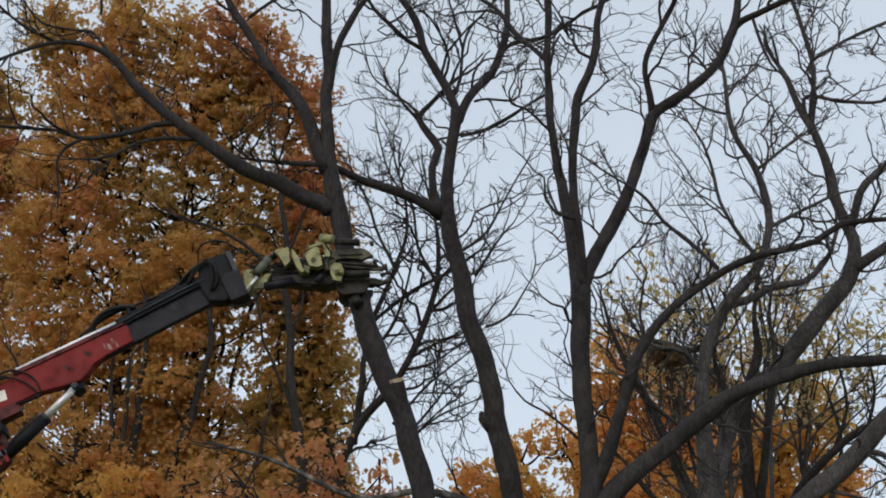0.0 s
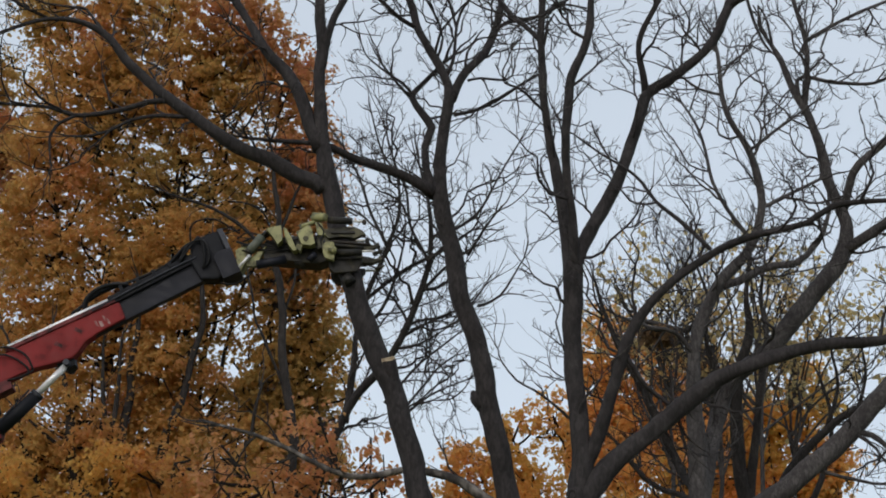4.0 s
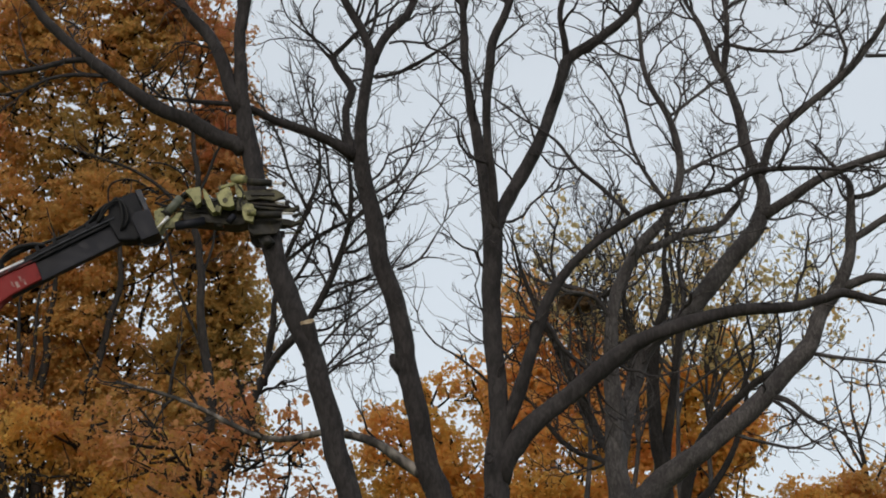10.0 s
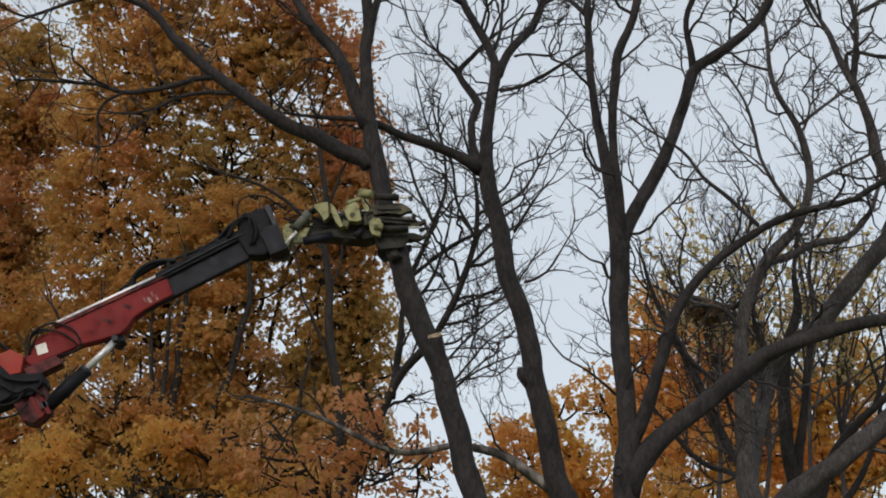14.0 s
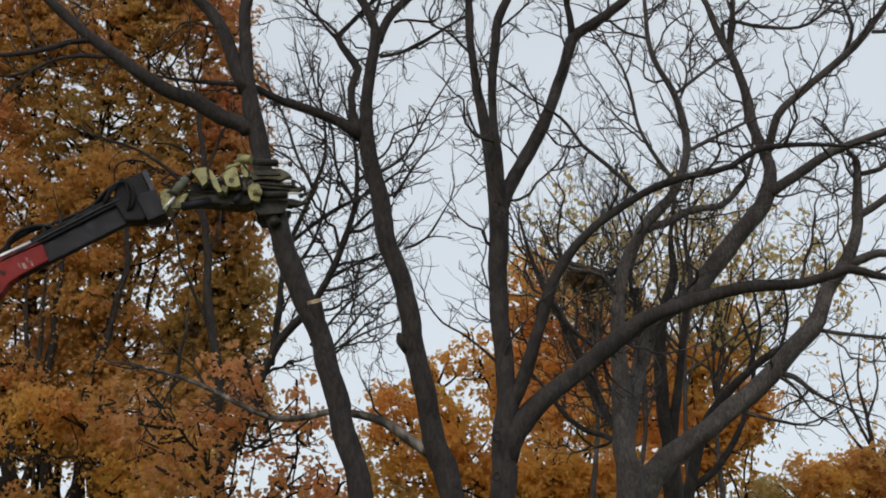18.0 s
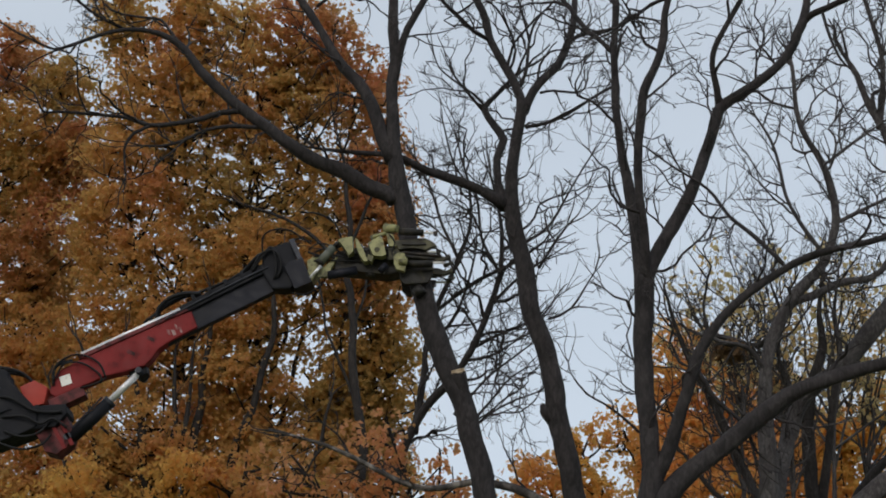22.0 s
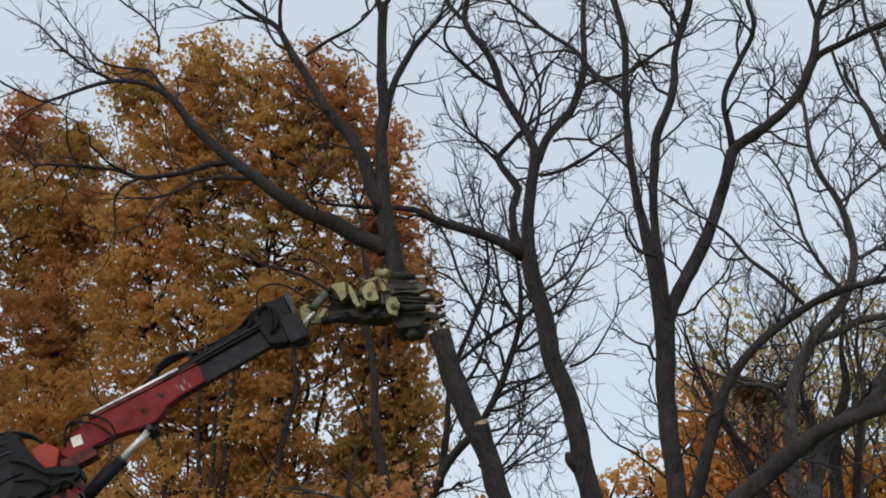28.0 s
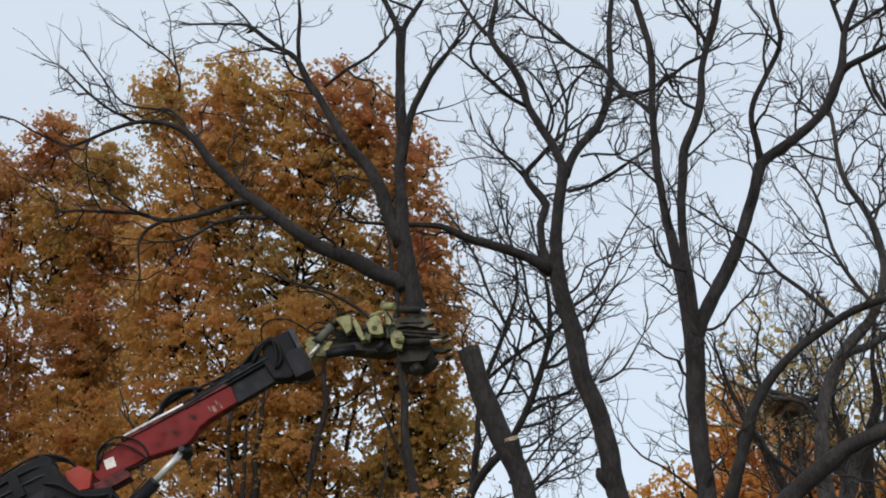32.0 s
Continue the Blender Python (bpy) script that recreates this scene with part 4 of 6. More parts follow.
limb(DARK, "limb", [(5.31, 32.50, 8.70, 0.090), (5.90, 32.63, 9.20, 0.070), (6.42, 32.77, 10.05, 0.055), (6.73, 32.85, 11.19, 0.041), (6.58, 32.88, 12.12, 0.026)])
limb(DARK, "limb", [(6.55, 32.47, 11.00, 0.048), (6.80, 32.40, 11.80, 0.036), (6.72, 32.35, 12.60, 0.024)])
limb(DARK, "limb", [(7.20, 32.47, 11.45, 0.040), (7.35, 32.40, 12.10, 0.030), (7.28, 32.35, 12.80, 0.018)])
DARK_B = new_tree("bare_tree", (4.95, 31.00, 0.00), BARK_THIN, "dark forked bare tree among grey trunks", group="bare trees")
limb(DARK_B, "trunk", [(4.95, 31.00, 0.00, 0.230), (4.85, 31.00, 5.00, 0.185), (4.75, 31.00, 8.57, 0.160), (4.71, 31.00, 9.40, 0.143), (4.63, 31.00, 10.24, 0.124), (4.65, 31.00, 11.09, 0.115), (4.76, 31.00, 11.74, 0.105), (4.98, 31.00, 12.40, 0.077), (4.96, 31.00, 13.07, 0.053), (5.05, 31.00, 13.90, 0.026)])
limb(DARK_B, "limb", [(4.74, 31.00, 9.10, 0.110), (4.92, 31.00, 10.02, 0.081), (5.05, 31.00, 10.87, 0.072), (5.16, 31.00, 11.63, 0.062), (5.28, 31.00, 12.29, 0.053), (5.22, 31.00, 13.07, 0.038), (5.31, 31.00, 13.64, 0.024)])
limb(DARK_B, "limb", [(4.66, 31.00, 10.90, 0.060), (4.35, 30.90, 11.50, 0.050), (4.15, 30.80, 12.20, 0.042), (4.22, 30.80, 12.95, 0.034), (4.05, 30.80, 13.60, 0.022)])
SPROUT = new_tree("sapling", (12.35, 45.00, 0.00), BARK_THIN, "thin sapling with upright shoots and few leaves")
limb(SPROUT, "trunk", [(12.35, 45.00, 0.00, 0.12), (12.30, 45.00, 8.00, 0.09), (12.20, 45.00, 12.10, 0.07), (12.10, 45.00, 13.30, 0.05), (11.95, 45.00, 14.30, 0.032), (12.05, 45.00, 15.20, 0.014)])
limb(SPROUT, "limb", [(12.15, 45.00, 12.50, 0.045), (11.75, 45.00, 13.50, 0.036), (11.55, 45.00, 14.40, 0.026), (11.50, 45.00, 15.05, 0.012)])
limb(SPROUT, "limb", [(12.10, 45.00, 13.30, 0.036), (12.45, 45.00, 14.20, 0.028), (12.42, 45.00, 14.90, 0.02), (12.50, 45.00, 15.50, 0.010)])
limb(SPROUT, "limb", [(12.18, 45.00, 12.20, 0.040), (11.60, 45.00, 12.90, 0.032), (11.30, 45.00, 13.70, 0.022), (11.22, 45.00, 14.30, 0.010)])
limb(SPROUT, "limb", [(12.20, 45.00, 11.90, 0.040), (12.75, 45.00, 12.90, 0.034), (12.90, 45.00, 13.80, 0.024), (13.05, 45.00, 14.70, 0.010)])
SLIM = new_tree("slender_tree", (-3.18, 37.60, 0.00), BARK_THIN, "slim dark stem rising in front of orange leaves")
limb(SLIM, "trunk", [(-3.18, 37.60, 0.00, 0.153), (-3.53, 37.60, 4.80, 0.122), (-3.82, 37.60, 9.61, 0.113), (-3.98, 37.60, 11.12, 0.108), (-4.12, 37.60, 12.39, 0.104), (-4.29, 37.60, 13.69, 0.099), (-4.49, 37.60, 15.15, 0.088), (-4.63, 37.60, 16.38, 0.077), (-4.78, 37.60, 17.63, 0.060), (-4.95, 37.60, 18.62, 0.043), (-5.15, 37.60, 19.77, 0.025)], sway=0.22)
limb(SLIM, "limb", [(-4.67, 37.60, 16.60, 0.048), (-5.16, 37.52, 16.96, 0.048), (-5.63, 37.45, 17.35, 0.042), (-6.17, 37.39, 17.70, 0.036), (-6.77, 37.35, 17.89, 0.030), (-7.10, 37.33, 18.00, 0.018)], sway=0.22)
limb(SLIM, "limb", [(-4.69, 37.60, 17.02, 0.048), (-4.45, 37.53, 17.56, 0.042), (-4.23, 37.47, 18.07, 0.036), (-4.01, 37.43, 18.44, 0.024)], sway=0.22)
limb(SLIM, "limb", [(-4.26, 37.60, 13.43, 0.041), (-4.70, 37.62, 14.49, 0.035), (-5.11, 37.64, 15.44, 0.030), (-5.28, 37.64, 16.39, 0.024)], sway=0.22)
limb(SLIM, "limb", [(-4.46, 37.60, 14.88, 0.035), (-4.19, 37.82, 15.91, 0.030), (-4.05, 37.97, 16.94, 0.024)], sway=0.22)
SLIM_B = new_tree("slender_tree", (-8.05, 38.20, 0.00), BARK_THIN, "slim dark stems rising among orange leaves")
limb(SLIM_B, "trunk", [(-8.05, 38.20, 0.00, 0.188), (-7.62, 38.20, 4.88, 0.151), (-7.27, 38.20, 9.76, 0.139), (-7.16, 38.20, 11.04, 0.129), (-6.92, 38.20, 12.32, 0.106), (-6.67, 38.20, 13.36, 0.089), (-6.47, 38.20, 14.43, 0.072), (-6.28, 38.20, 15.65, 0.060), (-6.20, 38.20, 16.76, 0.036)], sway=0.22)
limb(SLIM_B, "limb", [(-7.59, 38.20, 9.17, 0.128), (-7.86, 38.20, 11.04, 0.123), (-7.92, 38.20, 12.32, 0.107), (-7.87, 38.20, 13.90, 0.084), (-7.77, 38.20, 14.97, 0.060), (-7.71, 38.20, 16.07, 0.036)], sway=0.22)
limb(SLIM_B, "limb", [(-6.63, 38.20, 9.16, 0.069), (-5.90, 38.20, 10.52, 0.064), (-5.51, 38.20, 11.28, 0.058), (-5.18, 38.20, 12.31, 0.047), (-4.98, 38.20, 13.62, 0.030)], sway=0.22)
limb(SLIM_B, "limb", [(-8.28, 38.20, 9.73, 0.076), (-9.84, 38.20, 11.50, 0.065), (-10.25, 38.20, 12.82, 0.054), (-10.61, 38.20, 14.16, 0.037), (-10.83, 38.20, 14.99, 0.025)], sway=0.22)
SLIM_C = new_tree("slender_tree", (-7.50, 38.00, 0.00), BARK_THIN, "clump of slim dark stems among orange leaves")
limb(SLIM_C, "trunk", [(-7.50, 38.00, 0.00, 0.190), (-8.17, 38.00, 5.29, 0.152), (-8.72, 38.00, 10.58, 0.140), (-8.96, 38.00, 11.86, 0.130), (-9.12, 38.00, 12.64, 0.101), (-9.27, 38.00, 13.30, 0.072), (-9.42, 38.00, 14.11, 0.042), (-9.59, 38.00, 15.07, 0.024)], sway=0.22)
limb(SLIM_C, "limb", [(-8.52, 38.00, 10.08, 0.087), (-8.48, 38.00, 11.62, 0.076), (-8.49, 38.00, 12.79, 0.065), (-8.47, 38.00, 13.73, 0.048), (-8.47, 38.00, 14.68, 0.024)], sway=0.22)
limb(SLIM_C, "limb", [(-8.37, 38.00, 9.84, 0.087), (-8.09, 38.00, 11.63, 0.076), (-8.13, 38.00, 12.67, 0.065), (-8.08, 38.00, 13.74, 0.048), (-7.99, 38.00, 14.83, 0.024)], sway=0.22)
limb(SLIM_C, "limb", [(-9.00, 38.00, 11.99, 0.053), (-9.32, 37.86, 12.20, 0.047), (-9.64, 37.71, 12.48, 0.035), (-9.90, 37.60, 12.76, 0.024)], sway=0.22)
limb(SLIM_C, "limb", [(-8.83, 38.00, 9.82, 0.070), (-10.40, 38.00, 11.29, 0.065), (-10.82, 38.00, 12.06, 0.054), (-11.05, 38.00, 12.85, 0.036), (-11.31, 38.00, 13.92, 0.024)], sway=0.22)
THIN = new_tree("bare_tree", (-5.25, 31.00, 0.00), BARK_THIN, "fine-branched bare tree with a dense mesh of twigs", group="bare trees")
limb(THIN, "trunk", [(-5.25, 31.00, 0.00, 0.164), (-4.24, 31.00, 4.10, 0.131), (-3.42, 31.00, 8.20, 0.121), (-2.96, 31.00, 9.45, 0.094), (-2.54, 31.00, 10.60, 0.081), (-2.19, 31.00, 11.24, 0.076), (-1.79, 31.00, 11.72, 0.072), (-1.38, 31.00, 12.43, 0.063), (-1.08, 31.00, 13.21, 0.058), (-0.92, 31.00, 13.89, 0.049), (-0.91, 31.00, 14.57, 0.039), (-0.99, 31.00, 15.16, 0.030), (-1.15, 31.00, 15.86, 0.020)])
limb(THIN, "limb", [(-2.44, 31.00, 10.70, 0.076), (-2.34, 31.17, 11.62, 0.067), (-2.29, 31.30, 12.43, 0.053), (-2.15, 31.39, 13.24, 0.049), (-1.75, 31.46, 14.30, 0.040), (-1.54, 31.47, 15.01, 0.035), (-1.60, 31.45, 15.83, 0.025), (-1.78, 31.52, 16.59, 0.020)])
limb(THIN, "limb", [(-1.43, 31.00, 12.32, 0.034), (-0.97, 31.16, 12.65, 0.029), (-0.50, 31.28, 12.88, 0.019)])
limb(THIN, "limb", [(-2.15, 31.38, 13.18, 0.044), (-1.40, 31.01, 13.66, 0.039), (-0.76, 30.79, 13.92, 0.034), (-0.13, 30.62, 14.30, 0.024)])
limb(THIN, "limb", [(-1.75, 31.46, 14.30, 0.035), (-2.09, 31.64, 15.08, 0.030), (-2.33, 31.78, 15.86, 0.026), (-2.69, 31.89, 16.64, 0.021)])
limb(THIN, "limb", [(-1.08, 31.00, 13.21, 0.034), (-0.55, 30.92, 13.74, 0.029), (-0.13, 30.87, 14.06, 0.019)])
limb(THIN, "limb", [(-0.97, 30.87, 13.83, 0.034), (-1.30, 30.91, 14.54, 0.029), (-1.41, 30.96, 15.37, 0.025), (-1.86, 30.99, 16.09, 0.020), (-2.09, 31.01, 16.94, 0.015)])
limb(THIN, "limb", [(-2.29, 31.30, 12.43, 0.039), (-1.81, 31.00, 12.88, 0.034), (-1.54, 30.77, 13.46, 0.029), (-1.39, 30.59, 14.06, 0.019)])
limb(THIN, "limb", [(-1.54, 31.00, 12.10, 0.034), (-1.06, 30.82, 12.15, 0.024), (-0.54, 30.61, 12.40, 0.014)])
limb(THIN, "limb", [(-1.72, 31.00, 11.05, 0.038), (-1.39, 30.86, 11.41, 0.028), (-1.07, 30.75, 11.74, 0.024), (-0.72, 30.65, 12.00, 0.019), (-0.35, 30.57, 12.27, 0.014)])
limb(THIN, "limb", [(-1.55, 31.00, 10.73, 0.033), (-1.25, 31.19, 11.16, 0.029), (-0.94, 31.35, 11.60, 0.024), (-0.74, 31.45, 11.90, 0.019), (-0.44, 31.55, 12.15, 0.015)])
limb(THIN, "limb", [(-1.45, 31.02, 10.72, 0.028), (-1.07, 30.89, 11.05, 0.024), (-0.72, 30.79, 11.24, 0.019), (-0.28, 30.70, 11.39, 0.014)])
limb(THIN, "limb", [(-1.43, 31.00, 12.45, 0.034), (-1.17, 31.07, 12.65, 0.029), (-0.82, 31.14, 12.74, 0.024), (-0.45, 31.21, 12.92, 0.015)])
limb(THIN, "limb", [(-0.91, 31.37, 11.62, 0.019), (-0.97, 31.52, 12.09, 0.015), (-1.00, 31.63, 12.47, 0.015)])
limb(THIN, "limb", [(-1.17, 30.79, 11.63, 0.019), (-1.15, 30.95, 12.12, 0.014), (-1.07, 31.08, 12.55, 0.014)])
cut_face(STEM, STEM["limbs"][0], "freshly sawn wood", -0.03, 0.05)
cut_face(STEM, STEM["limbs"][1], "pale end of a cut-off branch", 0.02, 0.055)
knot(FORK, (1.25, 23.66, 7.52), 0.05, "swollen branch scar")
knot(FORK, (1.24, 23.64, 6.96), 0.045, "swollen branch scar")
NEST_PLACE = (3.26, 30.50, 12.18)


# ---- fine shoots of the bare trees ----
boughs(TOP, 105, 0.75, (0.7, 1.8), (0.02, 0.12), 0.05, 1)
twigs(TOP, 5, 0.26, (0.35, 1.0), 0.085, 0.013, 0.04, 3, 2, skip=1)
boughs(TALL, 107, 0.7, (0.7, 1.8), (0.02, 0.15), 0.05)
twigs(TALL, 7, 0.24, (0.35, 1.0), 0.09, 0.013, 0.04, 3, 2)
boughs(FORK, 109, 0.7, (0.8, 2.2), (0.02, 0.14), 0.06)
twigs(FORK, 9, 0.24, (0.35, 1.1), 0.085, 0.013, 0.05, 3, 2)
boughs(GREY, 111, 0.6, (0.8, 2.2), (0.02, 0.14), 0.07)
twigs(GREY, 11, 0.20, (0.35, 1.1), 0.09, 0.013, 0.06, 3, 2)
boughs(SPREAD, 113, 0.6, (0.8, 2.4), (0.02, 0.16), 0.07)
twigs(SPREAD, 13, 0.19, (0.35, 1.1), 0.10, 0.013, 0.05, 3, 2)
boughs(DARK, 115, 2.6, (0.9, 2.2), (0.02, 0.12), 0.09, stout=0.022)
twigs(DARK, 15, 0.75, (0.4, 1.2), 0.09, 0.012, 0.09, 3, 1)
twigs(DARK_B, 16, 0.5, (0.4, 1.0), 0.06, 0.012, 0.06, 3, 1)
sprout_tips = twigs(SPROUT, 35, 0.34, (0.2, 0.55), 0.06, 0.012, 0.12, 2, 0)
twigs(SLIM, 19, 0.3, (0.4, 1.0), 0.08, 0.011, 0.08, 3, 1)
twigs(SLIM_B, 20, 0.3, (0.4, 1.0), 0.08, 0.011, 0.08, 3, 1)
twigs(SLIM_C, 24, 0.3, (0.4, 1.0), 0.08, 0.011, 0.08, 3, 1)
boughs(THIN, 117, 0.48, (0.9, 2.6), (0.01, 0.12), 0.03, stout=0.034)
twigs(THIN, 17, 0.28, (0.4, 1.2), 0.09, 0.013, 0.03, 3, 2)


# ---- autumn trees behind ----
def clumps(rng, lobe, per, reach, gaps, dense, specks, low, high):
    """Leafy plates inside one lobe of a crown: their centres, and each leaf's place and facing."""
    x, y, z, rx, ry, rz, n = lobe[:7]
    n = int(n * dense)
    v = rng.normal(0, 1, (n, 3))
    v /= np.linalg.norm(v, axis=1)[:, None]
    v *= (rng.uniform(0.02, 1, n) ** 0.45)[:, None]
    centres = np.array((x, y, z)) + v * np.array((rx, ry, rz))
    kept, spots, faces = [], [], []
    for q in centres:
        # crowns are thinner towards the top
        airy = specks + 0.20 * (min(1.0, max(0.0, (q[2] - low) / (high - low + 1e-6))) - 0.6)
        if noise.noise((q[0] * 0.75, q[1] * 0.3, q[2] * 0.85)) < gaps:
            continue
        a = reach * rng.uniform(0.5, 1.5)
        k = max(8, int(per * (a / reach) ** 2))
        flat = rng.normal(0, 0.5, (k, 3)) * a
        ring = np.linalg.norm(flat[:, :2], axis=1)
        tilt = rng.normal(0, 0.35, 2)
        flat[:, 2] = flat[:, 2] * 0.42 - 0.45 * ring ** 2 / a + flat[:, 0] * tilt[0] + flat[:, 1] * tilt[1]
        way = flat * np.array((0.9, 0.9, 0.3)) / a + np.array((0, 0, 0.55)) + rng.normal(0, 0.5, (k, 3))
        place = q + flat
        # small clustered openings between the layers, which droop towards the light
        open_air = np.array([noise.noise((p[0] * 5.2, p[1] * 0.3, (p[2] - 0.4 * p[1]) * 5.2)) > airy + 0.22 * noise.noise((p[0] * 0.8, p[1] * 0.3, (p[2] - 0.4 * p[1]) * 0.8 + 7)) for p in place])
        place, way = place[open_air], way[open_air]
        kept.append(q)
        spots.append(place)
        faces.append(way / (np.linalg.norm(way, axis=1)[:, None] + 1e-9))
    return kept, spots, faces


def crown_tree(name, base, lobes, mat, label, seed, per=88, reach=0.40, size=0.099, trunk=0.24, fork=5.0, wood=None, shoots=6, gaps=-0.46, dense=2.1, specks=-0.07, group="autumn trees"):
    """A leafy tree; lobes: place, half sizes, number of leafy plates and, where it differs, the leaf."""
    rng = np.random.default_rng(seed)
    tree = new_tree(name, base, wood or BARK_THIN, label, "tree", group)
    bx, by, bz = base
    limb(tree, "trunk", [(bx, by, 0, trunk * 1.3), (bx + 0.1, by, fork * 0.5, trunk), (bx + rng.normal(0, 0.3), by, fork, trunk * 0.9)], sway=0.15)
    foot = tree["limbs"][0][-1]
    thin, leafy = [], {}
    low_z, high_z = min(q[2] for q in lobes), max(q[2] for q in lobes)
    for lobe in lobes:
        x, y, z, rx, ry, rz, n = lobe[:7]
        leaf = lobe[7] if len(lobe) > 7 else mat
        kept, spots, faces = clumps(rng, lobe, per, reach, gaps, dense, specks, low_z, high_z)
        if not kept:
            continue
        mine = leafy.setdefault(leaf.name, (leaf, [], []))
        mine[1].extend(spots)
        mine[2].extend(faces)
        top = np.array((x, y, z + rz * 0.6))
        a = foot[:3]
        mid = a * 0.45 + top * 0.55 + rng.normal(0, 0.35, 3) - np.array(((x - a[0]) * 0.12, 0, 0))
        low = a * 0.8 + top * 0.2 + np.array(((x - a[0]) * 0.16, 0, 0))
        limb(tree, "limb", [(*a, trunk * 0.5), (*low, trunk * 0.38), (*mid, trunk * 0.24), (*top, 0.022)], sway=0.3)
        way = tree["limbs"][-1]
        for q in kept[:max(6, int(shoots * rx * rz * 2))]:
            below = way[way[:, 2] < q[2] - 0.2]
            if not len(below):
                continue
            k = np.argmin(np.linalg.norm(below[:, :3] - q, axis=1) + 0.6 * np.abs(below[:, 2] - (q[2] - 1.2)))
            s = below[k]
            m = (s[:3] + q) / 2 + rng.normal(0, 0.26, 3) + np.array((0, 0, -0.12))
            thin.append(spline([(*s[:3], 0.036), (*m, 0.025), (*q, 0.011)], 0.3))
    verts, faces = [], []
    for p in thin:
        p[:, :3] -= tree["base"]
        tube(p, 4, verts, faces, close=False)
    tagged(under(mesh_object("branchwork", verts, faces, tree["mat"]), tree["root"], "dark thin branches inside the crown"), kind="stuff")
    for k, (leaf, spots, looks) in enumerate(leafy.values()):
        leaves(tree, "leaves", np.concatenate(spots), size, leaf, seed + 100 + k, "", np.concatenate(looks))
    return tree


crown_tree("maple_tree", (-7.2, 41, 0), [
    (-11.15, 40, 24.55, 0.75, 1.0, 1.35, 34, LEAF_OLIVE), (-9.25, 40, 24.1, 1.05, 1.3, 1.85, 70), (-7.95, 40, 24.1, 0.75, 1.0, 1.3, 34), (-6.5, 40, 24.1, 0.9, 1.1, 1.45, 46, LEAF_RED), (-5.5, 40, 23.5, 0.75, 1.0, 1.3, 34, LEAF_RED),
    (-4.6, 40, 22.2, 0.8, 1.1, 1.4, 42, LEAF_RED), (-4.3, 40, 20.0, 0.9, 1.1, 1.8, 66, LEAF_RED), (-4.0, 40, 17.6, 0.8, 1.1, 1.7, 58, LEAF_RED),
    (-9.7, 40, 21.9, 1.9, 1.6, 2.0, 130), (-6.9, 40.2, 22.2, 1.8, 1.6, 1.9, 120), (-7.4, 40.6, 19.4, 2.5, 1.7, 1.9, 140, LEAF_OLIVE), (-10.5, 39.6, 19.1, 1.5, 1.6, 2.3, 105, LEAF_ORANGE),
    (-6.6, 39.6, 17.2, 1.9, 1.7, 1.5, 90), (-9.2, 39.4, 16.3, 2.2, 1.7, 2.2, 150), (-6.9, 39.4, 14.4, 1.6, 1.6, 1.9, 96), (-9.0, 38.9, 12.6, 2.5, 1.8, 1.9, 150), (-5.9, 39.2, 11.6, 1.9, 1.6, 1.7, 95)],
    LEAF_ORANGE, "tall maple with a dense orange autumn crown", 21)
crown_tree("maple_tree", (-4.6, 41.5, 0), [
    (-5.1, 41.2, 18.6, 1.5, 1.5, 2.4, 60), (-4.25, 40.6, 15.2, 1.1, 1.3, 2.4, 80), (-5.1, 40.2, 14.2, 0.9, 1.2, 1.9, 56), (-3.9, 40.3, 13.0, 0.9, 1.2, 1.4, 36)],
    LEAF_OLIVE, "narrow maple with olive and brown leaves", 29, trunk=0.16, shoots=18)
crown_tree("maple_tree", (-15.5, 43, 0), [
    (-14.5, 42, 24.25, 0.9, 1.1, 1.1, 34, LEAF_RED), (-15.9, 42, 22.8, 1.2, 1.3, 1.5, 56, LEAF_RED), (-13.1, 42, 23.4, 0.8, 1.1, 1.1, 30, LEAF_OLIVE), (-12.5, 42, 21.4, 0.9, 1.2, 1.4, 34), (-14.2, 42, 21.4, 1.8, 1.5, 1.8, 95, LEAF_ORANGE),
    (-17.4, 42, 20.6, 1.9, 1.7, 2.6, 130), (-13.2, 42, 18.7, 1.9, 1.6, 1.9, 110), (-16.4, 42, 17.2, 2.2, 1.8, 2.4, 150),
    (-12.9, 41.5, 15.6, 2.0, 1.7, 2.0, 125, LEAF_ORANGE), (-15.9, 41.5, 13.6, 2.2, 1.8, 2.2, 130), (-12.2, 41, 12.3, 1.9, 1.7, 1.9, 105, LEAF_ORANGE), (-14.8, 41, 10.8, 2.0, 1.7, 1.6, 90)],
    LEAF_RED, "broad maple with russet and orange leaves", 22, dense=2.5, specks=-0.15)
crown_tree("maple_tree", (-2.5, 29.8, 0), [
    (-2.88, 29.6, 9.86, 0.86, 0.70, 1.01, 22), (-1.79, 29.6, 9.39, 0.70, 0.70, 1.01, 14), (-3.58, 29.6, 8.77, 1.01, 0.70, 1.01, 26), (-2.03, 29.6, 8.07, 0.93, 0.70, 0.93, 24), (-1.17, 29.6, 7.83, 0.62, 0.70, 0.78, 12), (-3.27, 29.6, 7.36, 1.17, 0.70, 0.93, 30), (-4.36, 29.6, 9.39, 0.70, 0.70, 0.78, 10)],
    LEAF_PINK, "slender young maple with thin reddish orange leaves", 23, per=34, reach=0.30, size=0.098, trunk=0.07, fork=4, dense=1.75, specks=-0.03)
